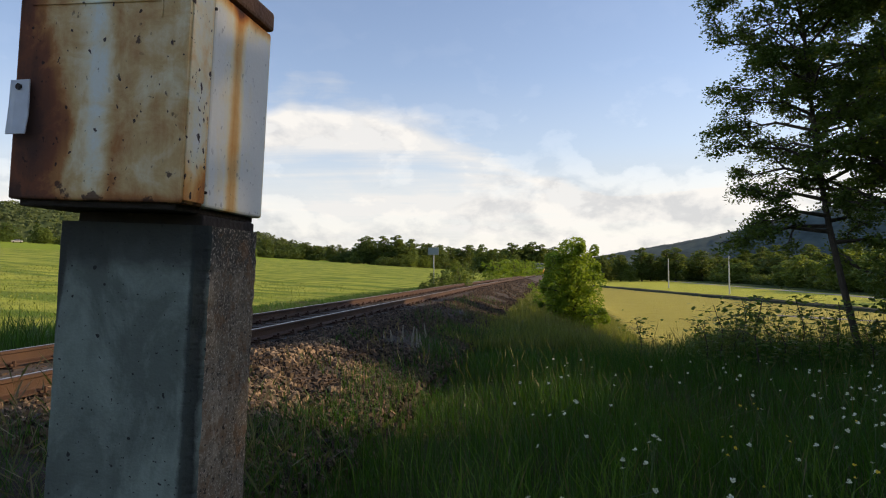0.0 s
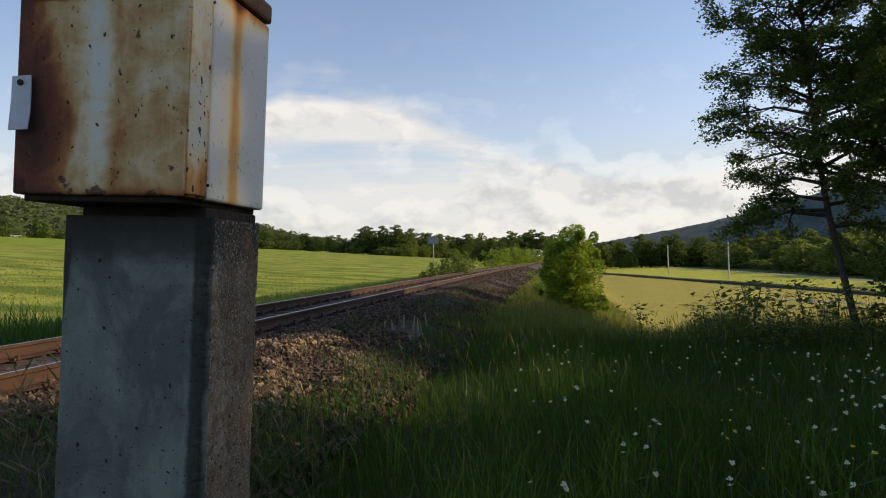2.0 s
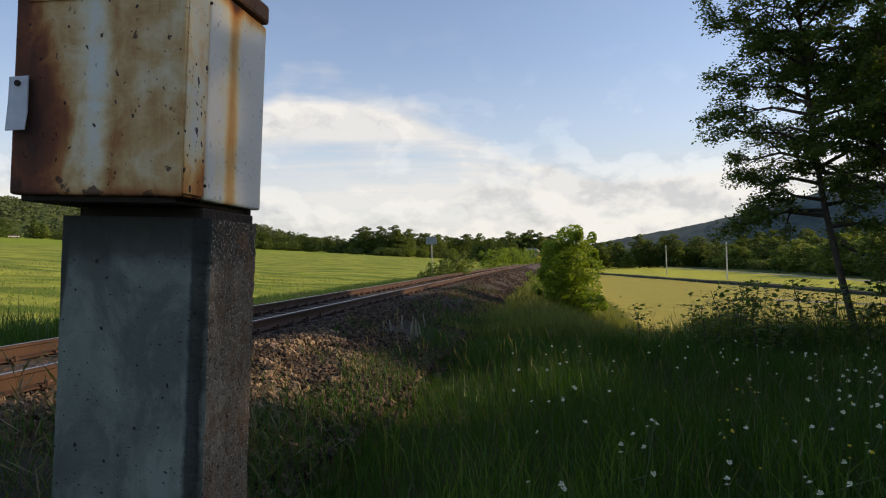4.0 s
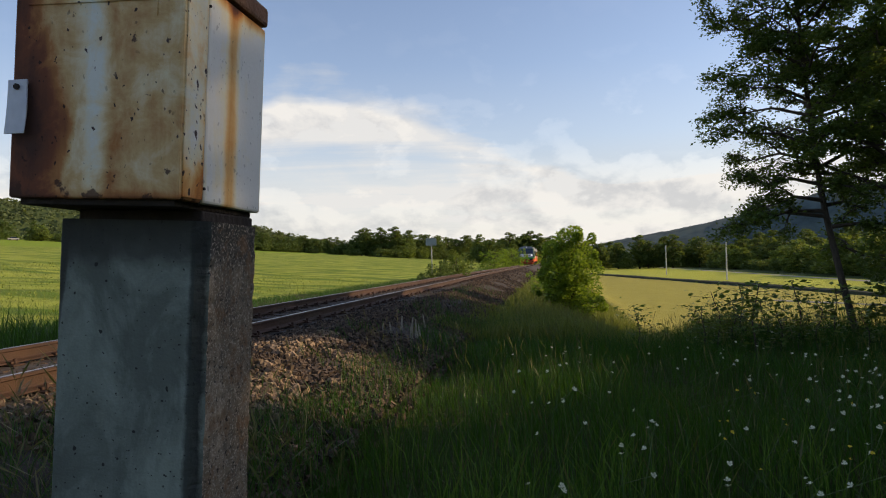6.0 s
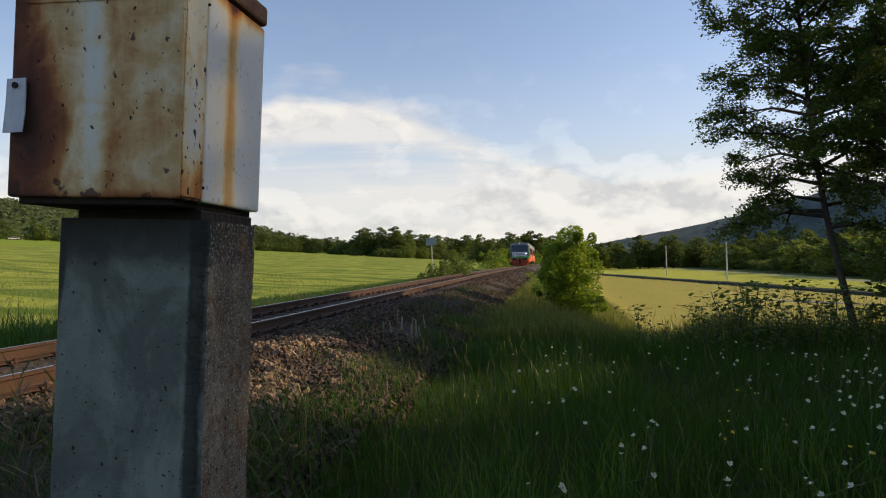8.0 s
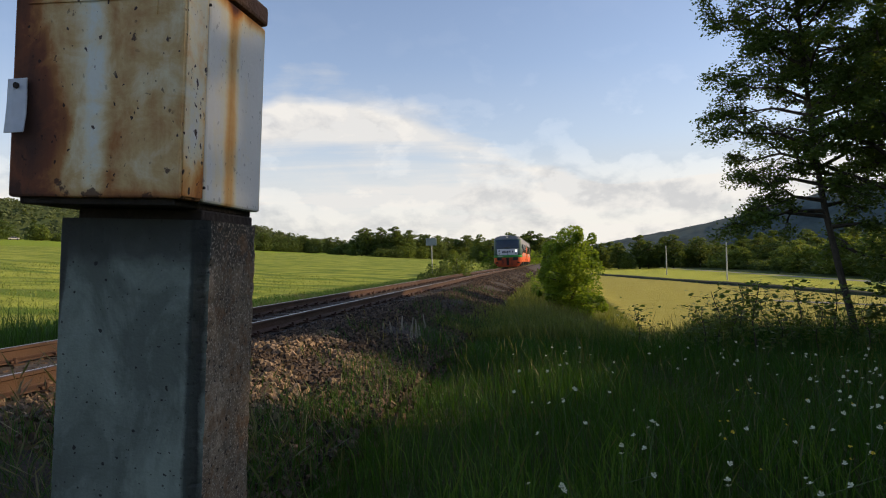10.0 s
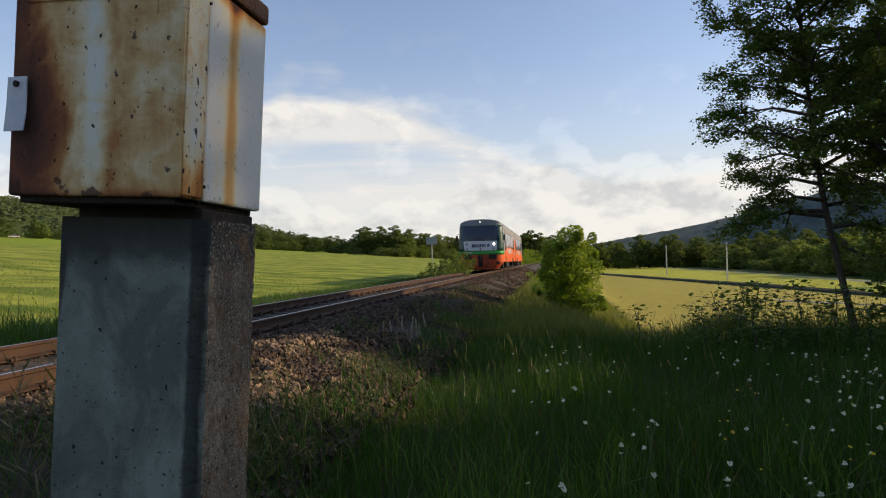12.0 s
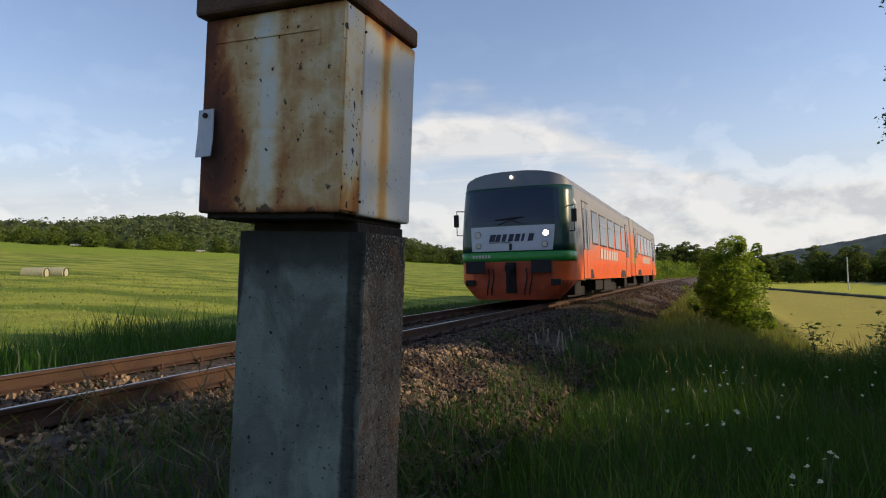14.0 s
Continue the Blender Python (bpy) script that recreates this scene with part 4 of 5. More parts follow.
def build_locust(seed, x, y, height, lean, reach, sprays, label, group="", leaf=0.034, girth=0.010, first=0.28, count=44, low_limbs=()):
    """A slender tree: ascending limbs that fork, and drooping sprays of fine leaflets along every twig."""
    rnd = np.random.RandomState(seed)
    root = new("tree")
    z0 = ground_at(x, y) - 0.15
    root.matrix_basis = Matrix.Translation((x, y, z0))
    tagged(root, label, "tree", group)
    bm = bmesh.new()
    spine = []
    for k in range(9):
        f = k / 8
        spine.append(Vector((lean[0] * f + 0.12 * math.sin(f * 7 + seed), lean[1] * f + 0.1 * math.cos(f * 6 + seed), height * f)))
    limb(bm, spine, girth * height, 0.012, 9)
    twigs = []

    def fork(a, way, length, thick, depth):
        """One limb from a along way, with side shoots; its ends sag."""
        mid = a + way * length * 0.5 + Vector((0, 0, 0.05 * length))
        tip = a + way * length + Vector((0, 0, -0.10 * length))
        limb(bm, [a, mid, tip], thick, thick * 0.35, 5 if depth == 0 else 4)
        if depth == 2:
            twigs.append((a, tip))
            return
        for k in range(5 if depth == 0 else 4):
            g = rnd.uniform(0.3, 1.0) if k else 1.0
            p = a.lerp(mid, g * 2) if g < 0.5 else mid.lerp(tip, g * 2 - 1)
            turn = rnd.normal(size=3) * 0.62
            w = (way + Vector((turn[0], turn[1], turn[2] * 0.75 + 0.05))).normalized()
            fork(p, w, length * rnd.uniform(0.30, 0.5), thick * 0.45, depth + 1)
    limbs = []
    for k in range(count):
        f = first + (0.97 - first) * (k + rnd.uniform(-0.4, 0.4)) / count
        span = reach * (1.0 - 0.62 * max(0.0, (f - 0.55) / 0.45) ** 1.5) * rnd.uniform(0.62, 1.0)
        limbs.append((f, k * 2.399 + rnd.uniform(-0.5, 0.5), span, rnd.uniform(0.15, 0.65)))
    limbs += [(f, radians(a), span, rise) for f, a, span, rise in low_limbs]
    for f, ang, span, rise in limbs:
        f = max(0.02, min(0.99, f))
        i = min(7, int(f * 8))
        base = spine[i].lerp(spine[i + 1], f * 8 - i)
        fork(base, Vector((math.cos(ang), math.sin(ang), rise)).normalized(), span * 0.72, 0.0042 * height * (1.15 - f) + 0.006, 0)
    part("trunk", bm, M_BARK, root)
    per = max(4, sprays // len(twigs))
    pts = []
    for a, b in twigs:
        u = rnd.uniform(0.05, 1.2, (per, 1))
        side = rnd.normal(size=(per, 3)) * np.array([0.085, 0.085, 0.05])
        p = np.array(a) + (np.array(b) - np.array(a)) * u + side
        p[:, 2] -= 0.35 * np.hypot(side[:, 0], side[:, 1]) + 0.03
        pts.append(p)
    v, f = leaf_mesh("crown", np.concatenate(pts), 1.0, leaf, rnd, 0.5, 0.9)
    link_mesh("crown", v.tolist(), f.tolist(), M_LEAF_DARK, root)
    return root


PATH_TREES = "trees along the path"
LOW = [(0.24, 178, 2.0, 0.02), (0.27, 195, 1.7, 0.0), (0.25, 160, 1.6, -0.05), (0.30, 185, 1.5, 0.1), (0.22, 350, 1.3, 0.0), (0.26, 20, 1.4, 0.05), (0.29, 265, 1.2, 0.05)]
build_locust(3, *view_point(33.0, 13.5), 9.8, (-1.25, 0.2), 2.1, 84000, "slender dark tree with fine drooping leaf sprays", PATH_TREES, 0.036, 0.0066, 0.33, 58, low_limbs=LOW)
build_locust(5, *view_point(36.2, 13.2), 11.0, (0.0, 0.3), 2.5, 78000, "taller dark tree with dense fine foliage", PATH_TREES, 0.042, 0.011, 0.23, 48)
build_locust(6, *view_point(39.5, 15.0), 11.5, (0.1, 0.1), 2.8, 40000, "taller dark tree with dense fine foliage", PATH_TREES, 0.055, 0.013, 0.10, 50)
thicket = make_tree(44, 2.7, 3.2, 9000, 0.05, 0.02, M_LEAF_DARK, "bush", "dark shaded thicket under the trees", bush=True, n_lobes=20, group="thickets under the trees")
thicket.matrix_basis = Matrix.Translation((*view_point(41.0, 12.4), ground_at(*view_point(41.0, 12.4)) - 0.1))
place_copies(thicket, [(*view_point(43.5, 11.0), 0.9), (*view_point(38.6, 15.4), 0.55)], 19)


def build_shade_row():
    """Unseen trees added beside and behind the viewer, placed to shade the bank."""
    src = make_tree(51, 11.5, 7.5, 15000, 0.16, 0.05, M_LEAF_DARK, "tree", "unseen dense dark green tree added to shade the bank", n_lobes=26, group=PATH_TREES)
    src.matrix_basis = Matrix.Translation((21.5, 13.5, ground_at(21.5, 13.5) - 0.1))
    low_row = [(12.8, 8.3, 0.45), (13.2, 6.9, 0.50), (12.6, 10.0, 0.5), (13.4, 5.3, 0.72), (14.6, 4.6, 0.74), (13.6, 3.8, 0.74), (13.0, 2.3, 0.69), (13.6, 0.8, 0.70), (13.2, -1.4, 0.66), (12.0, -4.6, 0.7), (15.8, 4.6, 0.66)]
    # The last four stand behind the viewer and hold off sky light.
    tall = [(17.0, 13.4, 1.2), (18.0, 16.8, 1.25), (20.5, 15.5, 1.3), (22.0, 18.0, 1.3), (10.0, -13.5, 0.8), (4.5, -17.0, 0.8), (-1.5, -18.5, 0.8), (-9.5, -18.5, 0.8)]
    place_copies(src, low_row + tall, 77)


build_shade_row()

# ---- railcar ----
M_GREEN = material("dark_green_paint", (0.010, 0.056, 0.040), 0.3, 0, 0.12, 2, 0.02, 40, spec=0.5)
M_STRIPE = material("bright_green_paint", (0.03, 0.28, 0.05), 0.35, 0, 0.1, 3, 0.02, 40)
M_ORANGE = material("orange_red_paint", (0.74, 0.115, 0.024), 0.35, 0, 0.14, 2, 0.02, 40, (0.35, 0.07, 0.03), 0.35)
M_APRON = material("grimy_orange_apron", (0.46, 0.070, 0.024), 0.6, 0, 0.25, 4, 0.05, 40, (0.24, 0.05, 0.022), 0.6)
M_SILVER = material("silver_grey_paint", (0.27, 0.27, 0.28), 0.4, 0.0, 0.1, 2, 0.02, 40, (0.28, 0.27, 0.26), 0.3)
M_ROOF = material("grey_roof_paint", (0.17, 0.19, 0.225), 0.55, 0, 0.15, 2, 0.05, 30, (0.18, 0.18, 0.18), 0.4)
M_PANEL = material("pale_grey_panel", (0.55, 0.58, 0.64), 0.45, 0, 0.06, 4, 0.02)
M_GLASS = glass_dark("dark_window_glass", (0.012, 0.028, 0.060))
M_RUBBER = material("black_rubber", (0.018, 0.018, 0.019), 0.75, 0, 0.2, 9, 0.1)
M_UNDER = material("grimy_underframe", (0.014, 0.012, 0.011), 0.9, 0, 0.35, 5, 0.3)
M_STEEL = material("worn_wheel_steel", (0.20, 0.17, 0.15), 0.5, 0.8, 0.2, 8, 0.1)
M_LETTER = material("dark_blue_lettering", (0.02, 0.025, 0.06), 0.5, 0, 0.05, 8, 0)
M_WHITE = material("white_lettering", (0.50, 0.46, 0.44), 0.5, 0, 0.05, 8, 0)


def lamp_glow(name, colour, strength):
    m = bpy.data.materials.new(name)
    m.use_nodes = True
    b = m.node_tree.nodes["Principled BSDF"]
    b.inputs["Base Color"].default_value = (*colour, 1)
    b.inputs["Emission Color"].default_value, b.inputs["Emission Strength"].default_value = (*colour, 1), strength
    return m


M_LIT = lamp_glow("lit_headlight", (1.0, 0.97, 0.92), 5.0)
M_TOPLIT = lamp_glow("lit_top_lamp", (1.0, 0.97, 0.92), 0.9)
M_UNLIT = material("clear_lamp_lens", (0.35, 0.36, 0.38), 0.15, 0.3, 0.1, 9, 0)

CAR_W, CAR_L = 1.56, 14.0


def half_width(z):
    if z < 0.6:
        return CAR_W - 0.42 * ((0.6 - z) / 0.5) ** 1.2
    if z < 1.7:
        return CAR_W
    if z < 3.18:
        return CAR_W - 0.05 * ((z - 1.7) / 1.48) ** 1.3
    k = min(1.0, (z - 3.18) / 0.45)
    return (CAR_W - 0.05) * max(0.0, 1 - k ** 2.4) ** 0.42 if k < 1 else 0.0


def nose(z):
    """How far the front stands back from its foremost point at height z."""
    if z < 0.5:
        return 0.10 * ((0.5 - z) / 0.5) ** 1.5
    if z < 1.55:
        return 0.0
    if z < 2.1:
        return 0.06 * (z - 1.55) / 0.55
    return 0.06 + 0.22 * ((z - 2.1) / 1.4) ** 1.4


def front_y(x, z):
    h = max(half_width(min(z, 3.2)), 0.3)
    f = min(0.995, abs(x) / h)
    return nose(z) + 0.55 * (1 - (1 - f ** 6) ** (1 / 2.6)) + 0.10 * f * f


def front_patch(name, x0, x1, z0, z1, mat, parent, off=0.008, label="", nx=14, nz=8, shape=None, thick=0.02):
    """A panel that follows the curved front, with returned edges."""
    verts, faces = [], []
    for j in range(nz + 1):
        for i in range(nx + 1):
            u, v = i / nx, j / nz
            x, z = x0 + (x1 - x0) * u, z0 + (z1 - z0) * v
            if shape:
                x, z = shape(x, z, u, v)
            verts.append((x, front_y(x, z) - off, z))
    n = nx + 1
    for j in range(nz):
        for i in range(nx):
            faces.append((j * n + i, j * n + i + 1, (j + 1) * n + i + 1, (j + 1) * n + i))
    rim = [i for i in range(n)] + [j * n + nx for j in range(1, nz + 1)] + [nz * n + i for i in range(nx - 1, -1, -1)] + [j * n for j in range(nz - 1, 0, -1)]
    k = len(verts)
    verts += [(verts[i][0], verts[i][1] + thick, verts[i][2]) for i in rim]
    for a in range(len(rim)):
        b = (a + 1) % len(rim)
        faces.append((rim[a], k + a, k + b, rim[b]))
    return link_mesh(name, verts, faces, mat, parent, smooth=False, label=label)


def side_patch(name, side, outline, mat, parent, off=0.006, label=""):
    """A flat panel on the car's side, from an outline of (y, z), following the tumblehome."""
    pts = []
    n = len(outline)
    for a in range(n):
        (ya, za), (yb, zb) = outline[a], outline[(a + 1) % n]
        for k in range(4):
            f = k / 4
            pts.append((ya + (yb - ya) * f, za + (zb - za) * f))
    bm = bmesh.new()
    vs = [bm.verts.new((side * (half_width(z) + off), y, z)) for y, z in pts]
    f = bm.faces.new(vs)
    r = bmesh.ops.triangulate(bm, faces=[f])
    inner = bmesh.ops.extrude_face_region(bm, geom=bm.faces[:])
    for v in [g for g in inner["geom"] if isinstance(g, bmesh.types.BMVert)]:
        v.co.x -= side * 0.018
    return part(name, bm, mat, parent, label)


def loft_body(name, zs, mat, parent, label, y_back=CAR_L - 0.3, smooth=True, capped=False):
    """The closed shell between the levels zs: bowed front, straight sides, flat back."""
    verts, faces = [], []
    nx = 25
    for z in zs:
        h = max(half_width(z), 0.02)
        row = []
        for i in range(nx):
            u = -1 + 2 * i / (nx - 1)
            x = h * math.sin(u * math.pi / 2)
            row.append((x, front_y(x * 0.999, z), z))
        for y in (1.2, 2.0, 4.0, 7.0, 10.0, 12.5, y_back - 0.2):
            row.append((h, y, z))
        row += [(h * 0.86, y_back, z), (0, y_back, z), (-h * 0.86, y_back, z)]
        for y in (y_back - 0.2, 12.5, 10.0, 7.0, 4.0, 2.0, 1.2):
            row.append((-h, y, z))
        verts += row
    n = len(verts) // len(zs)
    for j in range(len(zs) - 1):
        for i in range(n):
            faces.append((j * n + i, j * n + (i + 1) % n, (j + 1) * n + (i + 1) % n, (j + 1) * n + i))
    if capped:
        faces.append(tuple((len(zs) - 1) * n + i for i in range(n)))
    return link_mesh(name, verts, faces, mat, parent, smooth=smooth, label=label)


def cab_wrap(name, zs, mat, car, label, proud, back):
    """A band of the cab front that returns round both corners."""
    verts, faces = [], []
    nx = 31
    for z in zs:
        h = half_width(z) + proud
        verts.append((-h, back, z))
        verts.append((-h, 0.75, z))
        for i in range(nx):
            x = h * math.sin((-1 + 2 * i / (nx - 1)) * math.pi / 2)
            verts.append((x, front_y(x * half_width(z) / h * 0.999, z) - proud, z))
        verts.append((h, 0.75, z))
        verts.append((h, back, z))
    n = nx + 4
    for j in range(len(zs) - 1):
        for i in range(n - 1):
            faces.append((j * n + i, j * n + i + 1, (j + 1) * n + i + 1, (j + 1) * n + i))
    ob = link_mesh(name, verts, faces, mat, car, smooth=True, label=label)
    mod = ob.modifiers.new("thickness", "SOLIDIFY")
    mod.thickness, mod.offset = 0.005, 0.0
    return ob


def livery_material():
    """Silver that fades raggedly into orange, rising towards the rear."""
    m = bpy.data.materials.new("fading_silver_orange_livery")
    m.use_nodes = True
    t = m.node_tree
    b = t.nodes["Principled BSDF"]
    co = t.nodes.new("ShaderNodeTexCoord").outputs["Object"]
    sp = t.nodes.new("ShaderNodeSeparateXYZ")
    t.links.new(co, sp.inputs[0])
    rise = math_node(t, "ADD", math_node(t, "MULTIPLY", math_node(t, "MINIMUM", sp.outputs[1], 11.0), 0.13), 1.15)
    rag = math_node(t, "MULTIPLY", math_node(t, "SUBTRACT", noise_node(t, co, 2.2, 6, 0.65), 0.5), 0.9)
    fac = math_node(t, "ADD", math_node(t, "SUBTRACT", math_node(t, "ADD", rise, rag), sp.outputs[2]), 0.5)
    dirt = noise_node(t, mapped(t, co, scale=(1, 1, 0.3)), 5, 5)
    silver = mix_node(t, dirt, (0.26, 0.255, 0.26), (0.15, 0.14, 0.14))
    orange = mix_node(t, dirt, (0.66, 0.14, 0.03), (0.50, 0.09, 0.03))
    t.links.new(mix_node(t, ramp_node(t, fac, [(0.30, 0.0), (0.72, 1.0)]), silver, orange), b.inputs["Base Color"])
    b.inputs["Roughness"].default_value = 0.42
    return m


M_LIVERY = livery_material()


def build_apron(car):
    """The snow-plough apron below the front, tapering down."""
    verts, faces = [], []
    zs, nx = [0.12, 0.25, 0.4, 0.55, 0.63], 21
    for z in zs:
        h = half_width(z)
        for i in range(nx):
            x = h * math.sin((-1 + 2 * i / (nx - 1)) * math.pi / 2)
            verts.append((x, front_y(x * 0.999, z), z))
        back = 0.75 + 1.1 * (z - 0.12)
        verts += [(h * 0.97, back, z), (-h * 0.97, back, z)]
    n = nx + 2
    for j in range(len(zs) - 1):
        for i in range(n):
            faces.append((j * n + i, j * n + (i + 1) % n, (j + 1) * n + (i + 1) % n, (j + 1) * n + i))
    faces.append(tuple(range(n)))
    link_mesh("apron", verts, faces, M_APRON, car, label="orange-red tapered plough apron")


def wheelset(y, parent):
    bm = bmesh.new()
    for side in (-0.75, 0.75):
        add_rod(bm, (side - 0.055, 0, 0), (side + 0.055, 0, 0), 0.42, n=28)
        inner = -0.055 if side > 0 else 0.055
        add_rod(bm, (side + inner * 1.5, 0, 0), (side + inner, 0, 0), 0.445, n=28)
        for k in range(5):
            a = k * 2 * math.pi / 5
            sx = side + (0.06 if side > 0 else -0.06)
            add_rod(bm, (sx - 0.006, 0.24 * math.cos(a), 0.24 * math.sin(a)), (sx + 0.006, 0.24 * math.cos(a), 0.24 * math.sin(a)), 0.05, n=8)
        add_rod(bm, (side, 0, 0), (side + (0.17 if side > 0 else -0.17), 0, 0), 0.09, n=12)
    add_rod(bm, (-0.75, 0, 0), (0.75, 0, 0), 0.075, n=12)
    w = part("wheelset", bm, M_STEEL, parent, "dark steel wheels on one axle")
    w.matrix_basis = pose(0, y, 0.42)
    WHEELS.append((w, y))


WHEELS = []


def disc(name, x, z, r, mat, parent, out=0.03, ring_mat=None, label=""):
    y = front_y(x, z)
    bm = rod((x, y + 0.05, z), (x, y - out, z), r, r * 0.94, 20)
    ob = part(name, bm, mat, parent, label)
    if ring_mat:
        rb = bmesh.new()
        for k in range(20):
            a, b = k * math.pi / 10, (k + 1) * math.pi / 10
            add_rod(rb, (x + math.cos(a) * r, y - out * 0.7, z + math.sin(a) * r), (x + math.cos(b) * r, y - out * 0.7, z + math.sin(b) * r), 0.014, n=5)
        part("bezel", rb, ring_mat, ob, "dark ring")
    return ob


def windows_row(car, side, spans, z0, z1):
    for a, b in spans:
        side_patch("window_frame", side, [(a - 0.05, z0 - 0.05), (b + 0.05, z0 - 0.05), (b + 0.05, z1 + 0.05), (a - 0.05, z1 + 0.05)], M_RUBBER, car, 0.008)
        side_patch("window_pane", side, [(a, z0), (b, z0), (b, z1), (a, z1)], M_GLASS, car, 0.013, "dark tinted glass")


def door_on(car, side, a, b, mat):
    d = side_patch("door", side, [(a, 0.62), (b, 0.62), (b, 2.92), (a, 2.92)], M_RUBBER, car, 0.004)
    m = (a + b) / 2
    for lo, hi in ((a + 0.03, m - 0.015), (m + 0.015, b - 0.03)):
        side_patch("door_leaf", side, [(lo, 0.65), (hi, 0.65), (hi, 2.88), (lo, 2.88)], mat, d, 0.012)
        side_patch("door_pane", side, [(lo + 0.1, 1.5), (hi - 0.1, 1.5), (hi - 0.1, 2.7), (lo + 0.1, 2.7)], M_GLASS, d, 0.020, "dark glass")


def build_car(name, leading):
    label = "orange, silver and green diesel railcar on the track" if leading else "orange and silver trailer railcar coupled behind"
    car = empty(name, Matrix.Identity(4), label, "railcar", "two-car train")
    loft_body("skirt", [0.62, 0.75, 1.0, 1.2], M_ORANGE, car, "orange-red lower body panels")
    build_apron(car)
    loft_body("upper_body", [1.2, 1.45, 1.7, 2.1, 2.5, 2.85, 3.18], M_LIVERY, car, "silver side walls fading into orange")
    loft_body("roof", [3.18, 3.24, 3.31, 3.39, 3.46, 3.53, 3.58, 3.61, 3.625], M_ROOF, car, "grey rounded roof", capped=True)
    # front
    cab_wrap("front_shell", [1.38, 1.6, 1.9, 2.2, 2.5, 2.8, 3.0, 3.18], M_GREEN, car, "dark green glossy cab shell", 0.008, 0.98)
    cab_wrap("waist_stripe", [1.14, 1.26, 1.40], M_STRIPE, car, "bright green stripe round the cab", 0.014, 1.02)
    wind = front_patch("windscreen", -1.29, 1.29, 2.14, 3.13, M_GLASS, car, 0.020, "large dark windscreen", 20, 10, lambda x, z, u, v: (x * (1.0 - 0.03 * v), z - 0.05 * v * abs(2 * u - 1) ** 4))
    for k, (x, tip) in enumerate(((-0.35, 0.45), (0.35, -0.45))):
        wb = bmesh.new()
        add_rod(wb, (x, front_y(x, 2.14) - 0.05, 2.14), (x + tip, front_y(x, 2.36) - 0.05, 2.30), 0.012, n=6)
        add_rod(wb, (x + tip - 0.35, front_y(x, 2.3) - 0.045, 2.27), (x + tip + 0.25, front_y(x, 2.3) - 0.045, 2.33), 0.014, n=6)
        part("wiper", wb, M_RUBBER, wind)
    panel = front_patch("lamp_panel", -1.18, 1.18, 1.43, 2.10, M_PANEL, car, 0.024, "pale grey panel carrying the lamps", 20, 8, lambda x, z, u, v: (x * (0.95 + 0.05 * v), z))
    # company mark, as plain slanted bars
    for k, w in enumerate((0.16, 0.13, 0.11, 0.13, 0.13, 0.07, 0.14)):
        x = -0.62 + k * 0.18
        front_patch("mark_bar", x, x + w, 1.68, 1.88, M_LETTER, panel, 0.034, nx=2, nz=2, shape=lambda px, pz, u, v: (px + 0.05 * v, pz), thick=0.008)
    front_patch("mark_underline", -0.6, 0.0, 1.645, 1.66, M_LETTER, panel, 0.034, nx=4, nz=1, thick=0.008)
    for k in range(6):
        x = -1.12 + k * 0.095
        front_patch("number_bar", x, x + 0.065, 1.245, 1.33, M_WHITE, car, 0.020, nx=1, nz=1, thick=0.004)
    disc("headlight", 0.95, 1.88, 0.085, M_LIT, car, 0.045, M_RUBBER, "lit white headlight")
    disc("headlight", -0.95, 1.88, 0.085, M_UNLIT, car, 0.045, M_RUBBER, "unlit headlight")
    disc("tail_lamp", 0.92, 1.58, 0.07, M_UNLIT, car, 0.045, M_RUBBER)
    disc("tail_lamp", -0.92, 1.58, 0.07, M_UNLIT, car, 0.045, M_RUBBER)
    disc("top_lamp", 0.0, 3.44, 0.06, M_TOPLIT, car, 0.10, M_RUBBER, "lit white lamp over the windscreen")
    part("horn", box((-0.035, front_y(0, 1.5) - 0.05, 1.44), (0.035, front_y(0, 1.5), 1.62), 0.01), M_RUBBER, car)
    # buffers, coupler and hoses
    for x in (-0.9, 0.9):
        y = front_y(x, 1.0)
        bm = rod((x, y + 0.15, 1.0), (x, y - 0.34, 1.0), 0.11, n=16)
        buf = part("buffer", bm, M_UNDER, car, "black round-stemmed buffer")
        bm = box((x - 0.27, y - 0.40, 0.83), (x + 0.27, y - 0.34, 1.17), 0.025)
        part("buffer_plate", bm, M_RUBBER, buf)
        vent = box((x * 1.32 - 0.13, y - 0.03, 0.50), (x * 1.32 + 0.13, y + 0.12, 0.66), 0.01)
        part("apron_slot", vent, M_RUBBER, car)
    y = front_y(0, 0.9)
    bm = box((-0.10, y - 0.30, 0.86), (0.10, y + 0.05, 1.06), 0.02)
    add_rod(bm, (0, y - 0.28, 0.95), (0, y - 0.30, 0.50), 0.05, 0.04, 8)
    add_box(bm, (-0.14, y - 0.06, 0.30), (0.14, y + 0.02, 1.12), 0.01)
    part("coupler", bm, M_UNDER, car, "dark draw hook and screw coupling")
    for x in (-0.62, -0.50, 0.42, 0.55):
        bm = bmesh.new()
        pts = [Vector((x + 0.05 * math.sin(k * 0.9), y - 0.05 - 0.12 * math.sin(k / 5 * math.pi), 0.95 - 0.14 * k)) for k in range(6)]
        limb(bm, pts, 0.022, 0.022, 7)
        part("brake_hose", bm, M_RUBBER, car)
    front_patch("apron_recess", -1.1, 1.1, 0.45, 1.12, M_APRON, car, 0.010, "grimy orange recessed coupling plate", 12, 4)
